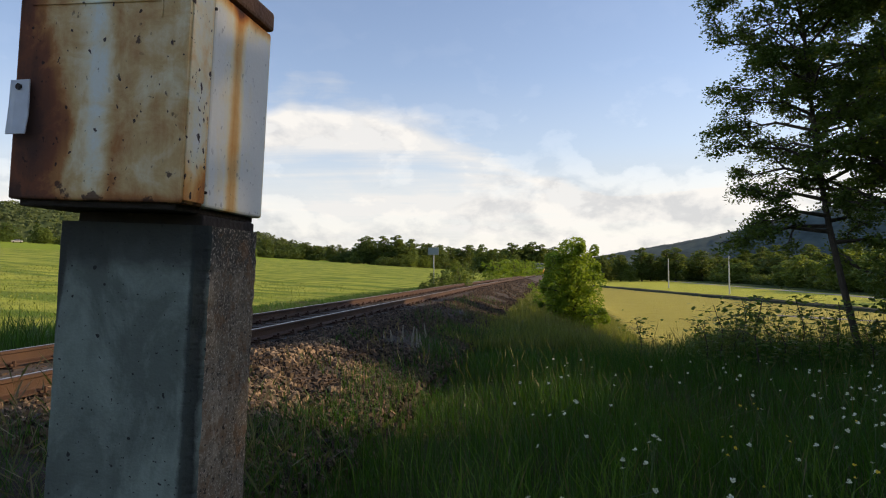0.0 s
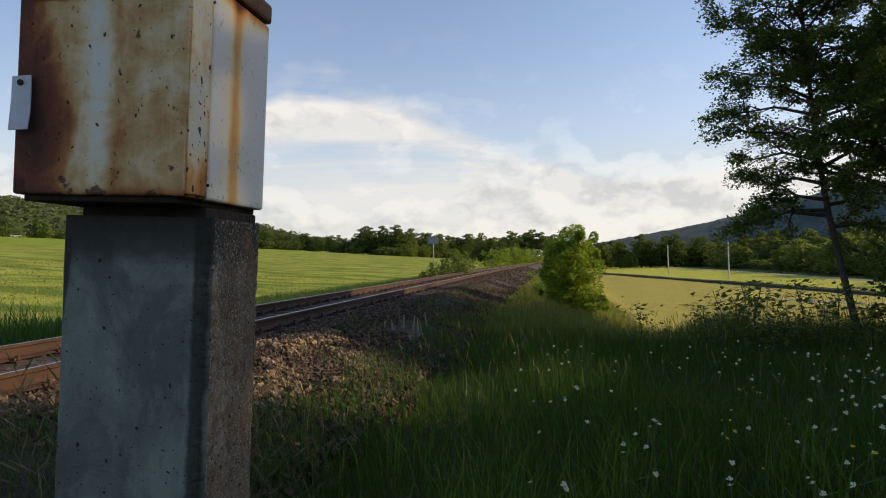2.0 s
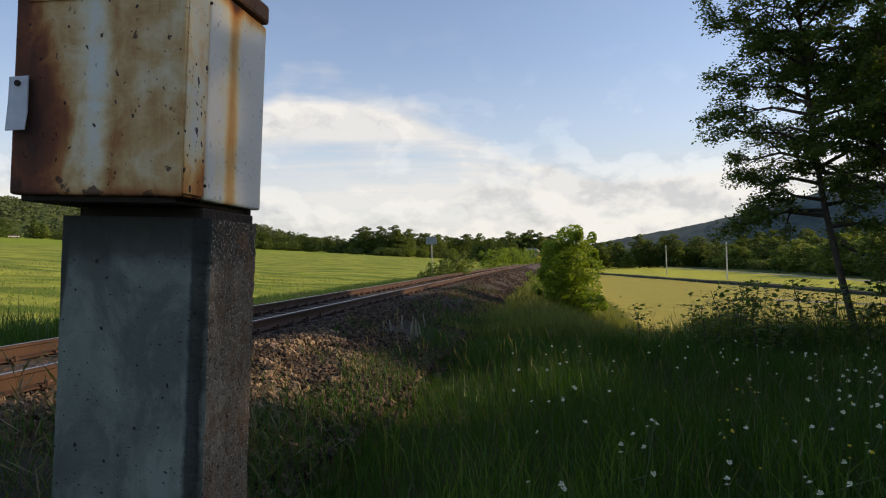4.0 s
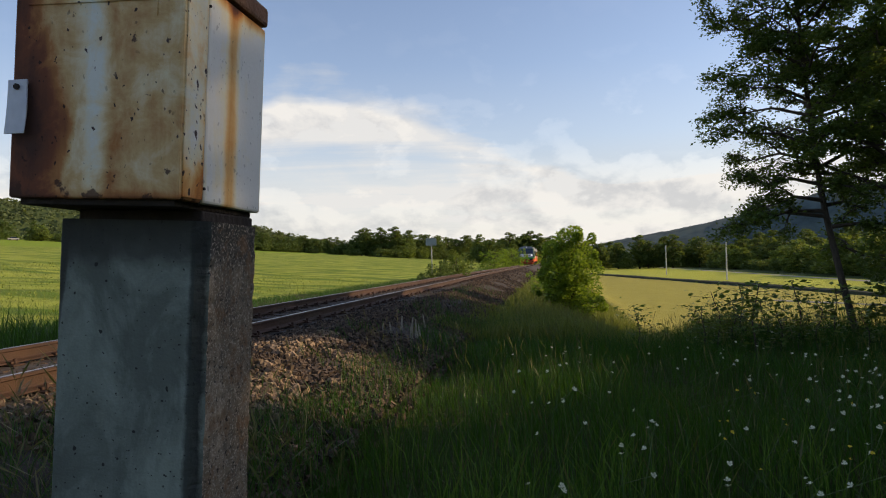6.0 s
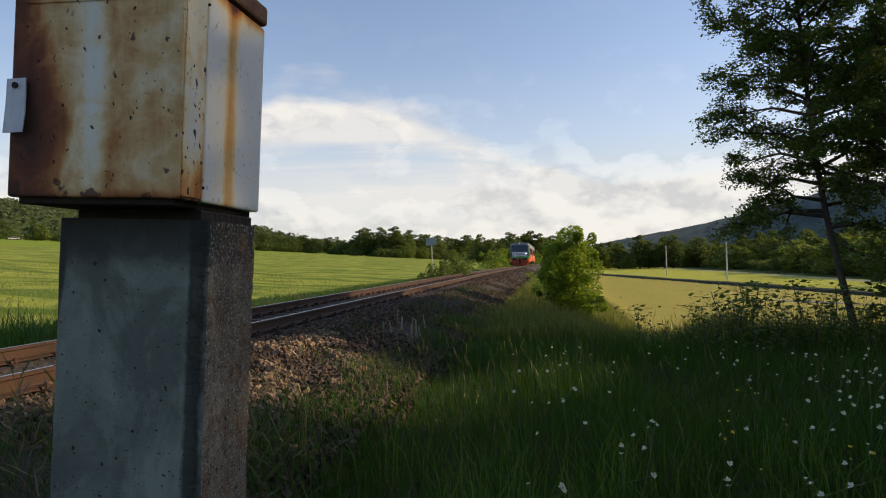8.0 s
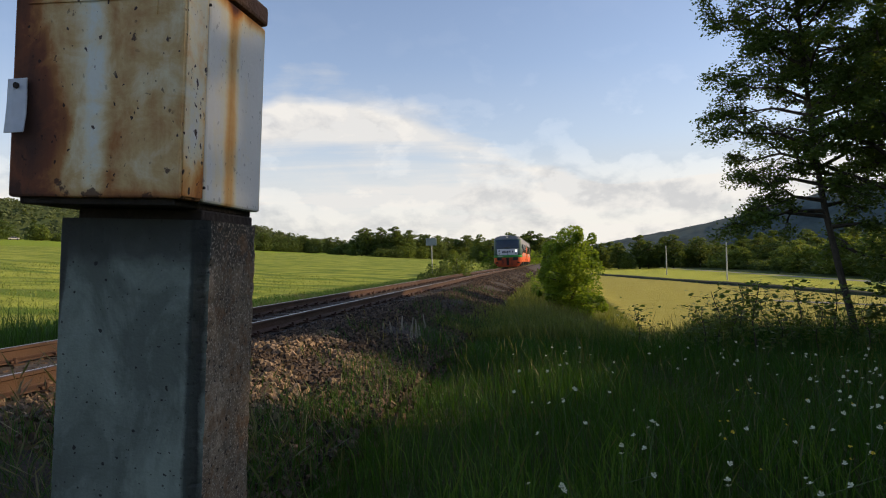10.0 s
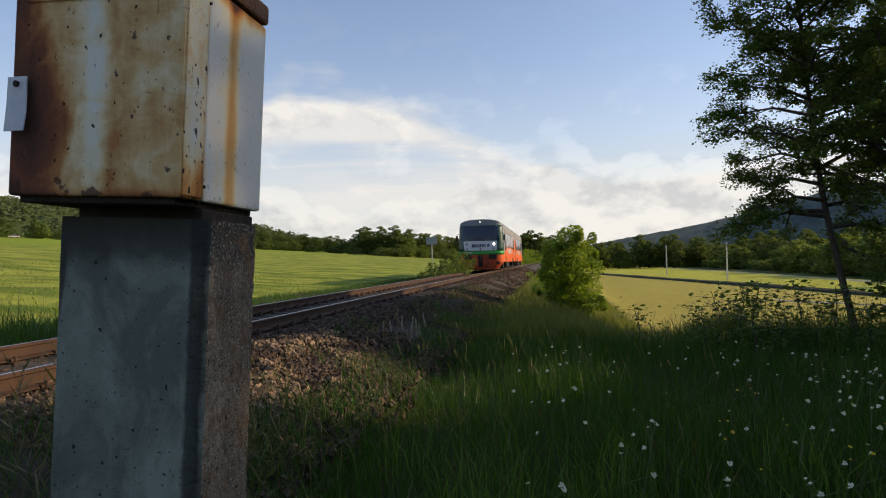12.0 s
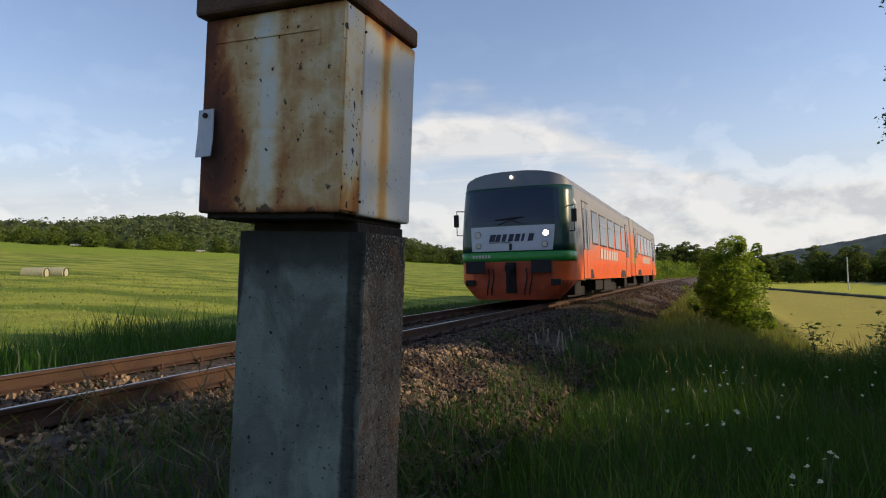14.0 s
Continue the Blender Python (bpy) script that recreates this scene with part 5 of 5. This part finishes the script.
    # mirrors
    for x in (-1, 1):
        bm = bmesh.new()
        add_rod(bm, (x * 1.42, 0.45, 2.60), (x * 1.66, 0.30, 2.60), 0.014, n=6)
        add_rod(bm, (x * 1.66, 0.30, 2.62), (x * 1.66, 0.30, 1.92), 0.012, n=6)
        add_rod(bm, (x * 1.42, 0.45, 1.92), (x * 1.66, 0.30, 1.92), 0.012, n=6)
        mir = part("mirror_arm", bm, M_UNDER, car)
        bm = box((x * 1.66 - 0.07, 0.22, 2.15), (x * 1.66 + 0.07, 0.30, 2.50), 0.02)
        part("mirror", bm, M_RUBBER, mir, "black mirror housing")
    # sides
    for side in (-1, 1):
        side_patch("cab_window", side, [(0.70, 1.95), (1.12, 1.95), (1.16, 2.78), (0.74, 2.85)], M_WINFRAME, car, 0.016, "pale-framed cab side window")
        side_patch("cab_pane", side, [(0.78, 2.05), (1.06, 2.05), (1.10, 2.7), (0.80, 2.75)], M_GLASS, car, 0.022)
        door_on(car, side, 2.0, 3.1, M_LIVERY)
        if not leading:
            side_patch("green_flash", side, [(13.4, 1.2), (13.0, 2.6), (12.3, 2.6), (12.7, 1.2)], M_STRIPE, car, 0.006, "green diagonal flash")
        windows_row(car, side, [(3.6, 4.6), (5.1, 6.4), (6.9, 8.2), (8.7, 10.0), (10.5, 11.5)], 1.75, 2.72)
        for a, b in ((5.1, 6.4), (6.9, 8.2), (8.7, 10.0)):
            side_patch("window_bar", side, [(a, 2.42), (b, 2.42), (b, 2.46), (a, 2.46)], M_SILVER, car, 0.019)
        door_on(car, side, 11.9, 13.0, M_LIVERY)
        for k in range(7):
            a = 5.0 + k * 0.62
            side_patch("mark_bar", side, [(a, 1.28), (a + 0.40, 1.28), (a + 0.50, 1.62), (a + 0.10, 1.62)], M_WHITE, car, 0.012)
        for a, b, z in ((1.1, 2.0, 0.2), (4.6, 6.0, 0.25), (6.3, 8.0, 0.2), (12.0, 12.8, 0.25)):
            bm = box((side * 1.30 - 0.16, a, z), (side * 1.30 + 0.16, b, z + 0.45), 0.03)
            part("equipment_case", bm, M_UNDER, car)
        for y in (2.9, 10.9):
            side_patch("wheel_opening", side, [(y - 0.85, 0.64), (y + 0.85, 0.64), (y + 0.6, 0.92), (y - 0.6, 0.92)], M_RUBBER, car, 0.006, "dark opening over the wheels")
            bm = box((side * 1.02 - 0.06, y - 0.75, 0.36), (side * 1.02 + 0.06, y + 0.75, 0.50), 0.02)
            part("axle_spring", bm, M_UNDER, car)
    for y in (2.9, 10.9):
        wheelset(y, car)
    bm = box((-0.8, 5.0, 3.52), (0.8, 7.6, 3.66), 0.04)
    part("roof_unit", bm, M_ROOF, car)
    bm = box((-1.0, CAR_L - 0.32, 0.9), (1.0, CAR_L + 0.25, 3.0), 0.05)
    part("gangway_bellows", bm, M_RUBBER, car, "black folding gangway")
    bm = box((-1.1, 0.7, 0.10), (1.1, CAR_L - 0.5, 0.40), 0.03)
    part("underframe", bm, M_UNDER, car)
    return car


M_WINFRAME = material("pale_window_frame", (0.50, 0.53, 0.53), 0.4, 0, 0.05, 5, 0)
lead_car = build_car("railcar", True)
tail_car = build_car("trailer_car", False)


def motions():
    """The train comes up the line at a steady 13.6 metres a second, its wheels rolling."""
    speed, end = 13.63, 17.05
    times = [0, 2, 4, 6, 8, 10, 12, 13, 14]
    for car, lag, flip in ((lead_car, 0.0, False), (tail_car, 28.4, True)):
        rows = []
        for t in times:
            s = end + speed * (14 - t) + lag
            z = rail_z(s if not flip else s - 7)
            p = on_line(s, 0, z)
            rows.append((t, pose(p.x, p.y, p.z, 0, 0, -LINE_AZ + (180 if flip else 0))))
        walk(car, rows)
    for k, (w, y) in enumerate(WHEELS):
        way_round = 1 if k < 2 else -1
        rows = []
        for i in range(0, 421):
            t = i / 30
            rows.append((t, pose(0, y, 0.42, way_round * math.degrees(speed * t / 0.42), 0, 0)))
        walk(w, rows)

# ---- grass, flowers and small things ----


def blades(name, xy, heights, widths, mat, label, rnd, lean=0.35, tip=0.0):
    """Blades of grass with a bent tip, joined; tip > 0 adds a seed head of that relative width."""
    n = len(xy)
    z = np.array([ground_at(x, y) for x, y in xy])
    base = np.column_stack([xy, z - 0.03])
    ang = rnd.uniform(0, 2 * math.pi, n)
    side = np.column_stack([np.cos(ang), np.sin(ang), np.zeros(n)]) * widths[:, None]
    la = rnd.uniform(0, 2 * math.pi, n)
    bend = np.column_stack([np.cos(la), np.sin(la), np.zeros(n)]) * (heights * lean * rnd.uniform(0.2, 1.3, n))[:, None]
    bend[:, 0] -= heights * 0.06
    up = np.column_stack([np.zeros(n), np.zeros(n), heights])
    mid = base + up * 0.55 + bend * 0.28
    top = base + up * rnd.uniform(0.86, 1.0, n)[:, None] + bend
    if not tip:
        verts = np.stack([base - side * 0.7, base + side * 0.7, mid + side * 0.8, mid - side * 0.8, top], axis=1).reshape(-1, 3)
        k = np.arange(n) * 5
        faces = [f for i in k.tolist() for f in ((i, i + 1, i + 2, i + 3), (i + 3, i + 2, i + 4))]
    else:
        head = mid + (top - mid) * 0.45
        fat = side * tip
        hm = mid + (top - mid) * 0.72
        verts = np.stack([base - side * 0.5, base + side * 0.5, head + side * 0.4, head - side * 0.4, hm + fat, hm - fat, top], axis=1).reshape(-1, 3)
        k = np.arange(n) * 7
        faces = [f for i in k.tolist() for f in ((i, i + 1, i + 2, i + 3), (i + 3, i + 2, i + 4, i + 5), (i + 5, i + 4, i + 6))]
    return tagged(link_mesh(name, verts.tolist(), faces, mat), label, "grass", kind="stuff")


def scatter(rnd, n, s0, s1, q0, q1, power=1.0, keep=None):
    """Places on the land, thicker towards the viewer."""
    out = []
    while len(out) < n:
        s = s0 + (s1 - s0) * rnd.rand() ** power
        q = rnd.uniform(q0, q1)
        p = on_line(s, q)
        if keep and not keep(s, q, p.x, p.y):
            continue
        out.append((p.x, p.y))
    return np.array(out)


def verge_keep(s, q, x, y):
    if math.hypot(x, y) < 1.35:
        return False
    edge = 2.75 + 0.55 * noise.noise(Vector((s * 0.45, 2.0, 0))) - 0.25 * ease(9, 16, s) - 0.8 * (1 - ease(3.0, 5.5, s)) - 0.15 * ease(6.5, 8.0, s) * (1 - ease(9.5, 12.0, s))
    return q > edge and noise.noise(Vector((x * 0.9, y * 0.9, 4))) > -0.62


def build_grass():
    rnd = np.random.RandomState(5)
    near = np.concatenate([scatter(rnd, 100000, -1.0, 15.0, 1.7, 15.5, 1.25, verge_keep), scatter(rnd, 12000, -7.0, -1.0, 1.9, 13.0, 1.0, verge_keep)])
    patch = np.array([0.72 + 0.5 * noise.noise(Vector((x * 0.55, y * 0.55, 0))) for x, y in near])
    rise = np.array([0.55 + 0.45 * ease(2.8, 5.5, line_coords(x, y)[1]) for x, y in near])
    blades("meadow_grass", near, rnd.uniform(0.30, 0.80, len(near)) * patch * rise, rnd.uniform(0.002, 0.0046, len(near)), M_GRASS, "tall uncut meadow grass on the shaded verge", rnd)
    corner = scatter(rnd, 8000, -4.0, 6.4, 1.75, 3.6, 1.0, lambda s, q, x, y: math.hypot(x, y) > 1.35 and q > 1.7 + 1.3 * ease(4.6, 6.4, s + 0.5 * noise.noise(Vector((x * 2, y * 2, 1)))))
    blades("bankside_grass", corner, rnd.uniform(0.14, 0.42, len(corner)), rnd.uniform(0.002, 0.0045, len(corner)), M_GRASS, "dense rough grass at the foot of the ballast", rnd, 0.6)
    far = scatter(rnd, 30000, 13.0, 60.0, 2.3, 8.5, 1.5, lambda s, q, x, y: q > 3.3 + 0.5 * noise.noise(Vector((s * 0.4, 7, 0))) - 0.6 * (1 - ease(15, 24, s)))
    blades("embankment_grass", far, rnd.uniform(0.3, 0.75, len(far)) * np.array([0.28 + 0.72 * ease(2.6, 5.2, line_coords(x, y)[1]) for x, y in far]), rnd.uniform(0.006, 0.013, len(far)), M_BANK, "dry rough grass on the embankment, coloured pale as if sunlit", rnd)
    left = scatter(rnd, 30000, -2.0, 60.0, -8.0, -3.0, 1.7)
    blades("lineside_grass", left, rnd.uniform(0.3, 0.85, len(left)) * np.array([0.65 + 0.75 * max(0, 0.4 + noise.noise(Vector((x * 0.5, y * 0.5, 9)))) for x, y in left]) * np.array([1.15 - 0.85 * ease(10, 17, line_coords(x, y)[0]) for x, y in left]), rnd.uniform(0.005, 0.010, len(left)), M_GRASS, "rough grass beyond the track", rnd)
    hay = scatter(rnd, 26000, -12.0, 55.0, -42.0, -7.5, 1.3)
    blades("cut_hay", hay, rnd.uniform(0.05, 0.16, len(hay)), rnd.uniform(0.012, 0.035, len(hay)), M_HAY, "tufts of mown hay drying in the meadow", rnd, 1.2)
    dry = scatter(rnd, 3000, -1.0, 19.0, 2.6, 12.0, 1.1, verge_keep)
    blades("seeding_grass", dry, rnd.uniform(0.45, 0.92, len(dry)), rnd.uniform(0.0010, 0.0018, len(dry)), M_SEED, "thin seeding grass stalks", rnd, 0.3, 3.0)
    dry = scatter(rnd, 2300, -2.0, 5.2, 1.6, 3.4, 1.0)
    blades("dry_grass", dry, rnd.uniform(0.25, 0.62, len(dry)), rnd.uniform(0.0015, 0.003, len(dry)), M_SEED, "pale dry grass beside the ballast", rnd, 0.8, 2.6)
    young = scatter(rnd, 2400, 0.0, 5.4, 3.6, 9.5, 1.0, lambda s, q, x, y: verge_keep(s, q, x, y) and noise.noise(Vector((x * 1.3, y * 1.3, 12))) > 0.05)
    blades("bright_grass", young, rnd.uniform(0.35, 0.72, len(young)), rnd.uniform(0.0022, 0.0055, len(young)), M_BRIGHT, "lighter green broad grass blades in the meadow", rnd, 0.45)
    few = scatter(rnd, 1300, 3.0, 26.0, 1.75, 3.1, 1.3, lambda s, q, x, y: noise.noise(Vector((x * 1.1, y * 1.1, 2))) > 0.12)
    blades("ballast_weeds", few, rnd.uniform(0.1, 0.34, len(few)), rnd.uniform(0.004, 0.007, len(few)), M_GRASS, "small weeds in the ballast", rnd, 0.5)


build_grass()

M_PETAL = material("white_petals", (0.68, 0.68, 0.48), 0.6, 0, 0.06, 40, 0)
M_YELLOW = material("yellow_petals", (0.70, 0.50, 0.03), 0.6, 0, 0.15, 40, 0)
M_STEM = material("green_stem", (0.07, 0.11, 0.03), 0.7, 0, 0.2, 20, 0)


def make_flower(name, label, petals, heart, r, group, mauve=None):
    root = new(name)
    root.empty_display_size = 0.05
    tagged(root, label, "flower", group)
    part("stem", rod((0, 0, -0.62), (0.006, 0, 0), 0.0026, 0.002, 5), M_STEM, root)
    bm = bmesh.new()
    n = 7
    wob = random.Random(len(name))
    for k in range(n):
        a = k * 2 * math.pi / n + wob.uniform(-0.25, 0.25)
        c, s, q = math.cos(a), math.sin(a), r * wob.uniform(0.7, 1.15)
        w, up = q * 0.36, q * wob.uniform(0.0, 0.7)
        vs = [bm.verts.new(p) for p in ((c * q * .15, s * q * .15, 0.0), (c * q * .65 - s * w, s * q * .65 + c * w, up * 0.7), (c * q, s * q, up), (c * q * .65 + s * w, s * q * .65 - c * w, up * 0.7))]
        bm.faces.new(vs)
    part("petals", bm, petals, root)
    part("heart", rod((0, 0, 0), (0, 0, 0.008), r * 0.3, r * 0.22, 8), heart, root)
    return root


def build_flowers():
    rnd = random.Random(17)
    white = make_flower("daisy", "white daisy on a tall stem in the grass", M_PETAL, M_PETAL, 0.0142, "daisies in the meadow")
    yellow = make_flower("buttercup", "small yellow flower on a thin stem", M_YELLOW, M_YELLOW, 0.013, "buttercups in the meadow")

    def put(src, az, d, up, first):
        x, y = view_point(az, d)
        m = Matrix.Translation((x, y, ground_at(x, y) + up)) @ Euler((rnd.uniform(-0.5, 1.2), rnd.uniform(-0.8, 0.6), rnd.uniform(-0.6, 0.6))).to_matrix().to_4x4()
        if first:
            src.matrix_basis = m
        else:
            copy_thing(src, m)
    for k in range(105):
        az = 37 - 31 * rnd.random() ** 1.7
        put(white, az, 2.6 + 5.0 * rnd.random() ** 0.8, rnd.uniform(0.50, 0.66), k == 0)
        if rnd.random() < 0.35:
            put(white, az + rnd.uniform(-0.6, 0.6), 2.6 + 4.5 * rnd.random(), rnd.uniform(0.5, 0.68), False)
    for k in range(18):
        az, d = rnd.uniform(22, 35), rnd.uniform(3.0, 5.5)
        put(yellow, az, d, rnd.uniform(0.45, 0.62), k == 0)


build_flowers()


def make_sapling(seed, height, label, group):
    rnd = np.random.RandomState(seed)
    root = new("sapling")
    root.empty_display_size = 0.1
    tagged(root, label, "sapling", group)
    bm = bmesh.new()
    pts = [Vector((0.06 * math.sin(k * 1.3 + seed) * k / 5, 0.05 * math.cos(k * 1.1 + seed) * k / 5, height * k / 6)) for k in range(7)]
    limb(bm, pts, 0.012, 0.004, 5)
    cs = []
    for k in range(16):
        f = min(0.99, 0.22 + 0.75 * k / 16 + rnd.uniform(-0.05, 0.05))
        i = min(5, int(f * 6))
        b = pts[i].lerp(pts[i + 1], f * 6 - i)
        a = k * 2.4 + rnd.uniform(-0.9, 0.9)
        tip = b + Vector((math.cos(a), math.sin(a), rnd.uniform(-0.1, 0.6))) * height * rnd.uniform(0.06, 0.28)
        part("twig", rod(b, tip, 0.004, 0.002, 4), M_BARK, root)
        for j in range(11):
            cs.append(np.array(b.lerp(tip, rnd.uniform(0.3, 1.1))) + rnd.normal(size=3) * 0.07)
    part("stem", bm, M_BARK, root)
    v, f = leaf_mesh("leaves", cs, 1.0, 0.042, rnd, 0.55)
    link_mesh("leaves", v.tolist(), f.tolist(), M_LEAF_SAPLING, root)
    return root


def build_saplings():
    a = make_sapling(3, 1.25, "thin young sapling in the tall grass", "saplings at the meadow's edge")
    b = make_sapling(8, 1.0, "bushy young sapling in the tall grass", "saplings at the meadow's edge")
    spots = [(17.0, 10.8, 1.0, 0), (19.2, 11.5, 0.75, 1), (22.3, 10.5, 1.15, 1), (23.4, 10.8, 1.2, 0), (24.6, 11.2, 1.2, 1), (26.2, 10.6, 1.3, 0), (28.0, 11, 1.25, 1), (29.3, 11.4, 1.3, 0), (30.6, 11.0, 1.2, 1), (27.0, 12, 1.3, 1), (21.6, 11.8, 1.0, 0), (31.8, 12, 1.2, 0), (33.8, 11.4, 1.2, 1), (25.2, 12.2, 1.25, 0)]
    done = set()
    for az, d, sc, kind in spots:
        x, y = view_point(az, d)
        m = Matrix.Translation((x, y, ground_at(x, y) - 0.03)) @ Matrix.Rotation(az, 4, "Z")
        src = (a, b)[kind]
        if kind in done:
            ob = copy_thing(src, m)
        else:
            done.add(kind)
            src.matrix_basis = m
            ob = src
        ob.scale = (sc * 0.95, sc * 0.95, sc * 0.72)


build_saplings()


def build_mulleins():
    """Pale dry flower spikes beside the ballast."""
    src = empty("flower_spike", Matrix.Identity(4), "pale dry flower spike beside the ballast", "plant", "flower spikes beside the track")
    part("stem", rod((0, 0, -0.05), (0.01, 0, 0.35), 0.006, 0.005, 6), M_STEM, src)
    bm = bmesh.new()
    rnd = random.Random(2)
    for k in range(60):
        a, z = k * 2.4, 0.30 + 0.30 * k / 60
        r = 0.020 * (1.1 - k / 60)
        bmesh.ops.create_icosphere(bm, subdivisions=1, radius=0.009, matrix=Matrix.Translation((math.cos(a) * r + 0.01, math.sin(a) * r, z)))
    part("spike", bm, M_SPIKE, src, "pale grey-brown seed spike")
    first = True
    for az, d, sc in ((-4.7, 9.6, 0.95), (-4.0, 9.7, 1.0), (-3.2, 9.4, 0.95), (-2.9, 9.5, 1.05), (-2.5, 9.2, 0.9), (-2.2, 9.9, 0.8), (-1.6, 10.5, 0.8), (-5.6, 10.0, 0.6)):
        x, y = view_point(az, d)
        m = Matrix.Translation((x, y, ground_at(x, y))) @ Euler((0.14 * math.sin(az * 9), 0.16 * math.cos(az * 13), az * 3)).to_matrix().to_4x4()
        ob = src if first else copy_thing(src, m)
        if first:
            src.matrix_basis = m
        first = False
        ob.scale = (sc * 0.85, sc * 0.85, sc * (0.8 + 0.2 * math.sin(az * 7)))


M_SPIKE = material("dry_seed_spike", (0.36, 0.32, 0.25), 0.9, 0, 0.3, 60, 0.2)
build_mulleins()

# ---- lineside sign, poles, bales and far cars ----
M_GALV = material("galvanised_steel", (0.42, 0.44, 0.45), 0.5, 0.5, 0.12, 8, 0.05)
M_POLE = material("pale_concrete_pole", (0.55, 0.54, 0.51), 0.9, 0, 0.12, 2, 0.1)


def build_sign():
    x, y = view_point(-1.02, 40)
    root = empty("lineside_sign", Matrix.Translation((x, y, ground_at(x, y) - 0.1)), "small grey sign plate on a thin post beside the track", "sign")
    part("post", rod((0, 0.01, 0), (0, 0.01, 2.7), 0.035, n=10), M_GALV, root)
    part("plate", box((-0.36, -0.03, 2.44), (0.32, 0.0, 2.90), 0.01), M_SIGN, root, "grey-green sign plate")
    part("clamp", box((-0.06, -0.01, 2.42), (0.06, 0.06, 2.48), 0.005), M_GALV, root)


M_SIGN = material("grey_green_plate", (0.30, 0.36, 0.34), 0.5, 0.2, 0.1, 6, 0)
build_sign()


def build_poles():
    src = None
    for az, d, top in ((19.51, 150, 4.2), (24.24, 112, 3.05)):
        x, y = view_point(az, d)
        z = ground_at(x, y)
        if src is None:
            src = empty("utility_pole", Matrix.Translation((x, y, z)), "pale concrete utility pole in the field", "utility pole", "utility poles")
            part("shaft", rod((0, 0, -0.3), (0, 0, top - z), 0.13, 0.09, 12), M_POLE, src)
            part("cap", rod((0, 0, top - z), (0, 0, top - z + 0.08), 0.15, 0.10, 12), M_GALV, src)
        else:
            ob = copy_thing(src, Matrix.Translation((x, y, z)))
            ob.scale = (0.95, 0.95, 0.93)


build_poles()


def build_bales():
    first = None
    for k, (az, d) in enumerate(((-46.2, 50), (-44.9, 50.5))):
        x, y = view_point(az, d)
        m = Matrix.Translation((x, y, ground_at(x, y))) @ Matrix.Rotation(radians(20), 4, "Z")
        if first is None:
            first = empty("wrapped_bale", m, "pale plastic-wrapped hay bale lying in the meadow", "hay bale", "bales in the meadow")
            bm = rod((-0.75, 0, 0.20), (0.75, 0, 0.20), 0.40, n=28)
            bmesh.ops.bevel(bm, geom=[e for e in bm.edges if len(e.link_faces) == 2 and e.calc_face_angle() > 1.2], offset=0.07, segments=3, affect="EDGES")
            part("wrapping", bm, M_WRAP, first)
            bb = bmesh.new()
            for i in range(24):
                a, b = i * math.pi / 12, (i + 1) * math.pi / 12
                add_rod(bb, (0.76, math.cos(a) * 0.34, 0.20 + math.sin(a) * 0.34), (0.76, math.cos(b) * 0.34, 0.20 + math.sin(b) * 0.34), 0.03, n=5)
            part("dark_rim", bb, M_RUBBER, first, "dark rim of the bale's end")
        else:
            copy_thing(first, m)


M_WRAP = material("pale_bale_wrap", (0.40, 0.39, 0.24), 0.5, 0, 0.12, 6, 0.1)
build_bales()


def build_far_cars():
    first = None
    for az, d in ((-43.5, 325), (-34.3, 328)):
        x, y = view_point(az, d)
        m = Matrix.Translation((x, y, ground_at(x, y))) @ Matrix.Rotation(radians(-az), 4, "Z")
        if first is not None:
            copy_thing(first, m)
            continue
        first = empty("car", m, "small white car on the far side of the meadow", "car", "far cars")
        bm = box((-2.1, -0.85, 0.35), (2.1, 0.85, 0.95), 0.12)
        part("body", bm, M_WHITE, first)
        bm = box((-1.2, -0.75, 0.93), (1.3, 0.75, 1.48), 0.2)
        part("cabin", bm, M_GLASS, first, "dark glazed cabin")
        part("roof", box((-0.9, -0.68, 1.46), (1.0, 0.68, 1.52), 0.02), M_WHITE, first)
        for wx in (-1.3, 1.3):
            for wy in (-0.8, 0.8):
                part("wheel", rod((wx, wy - 0.09, 0.32), (wx, wy + 0.09, 0.32), 0.32, n=14), M_RUBBER, first)


build_far_cars()


motions()
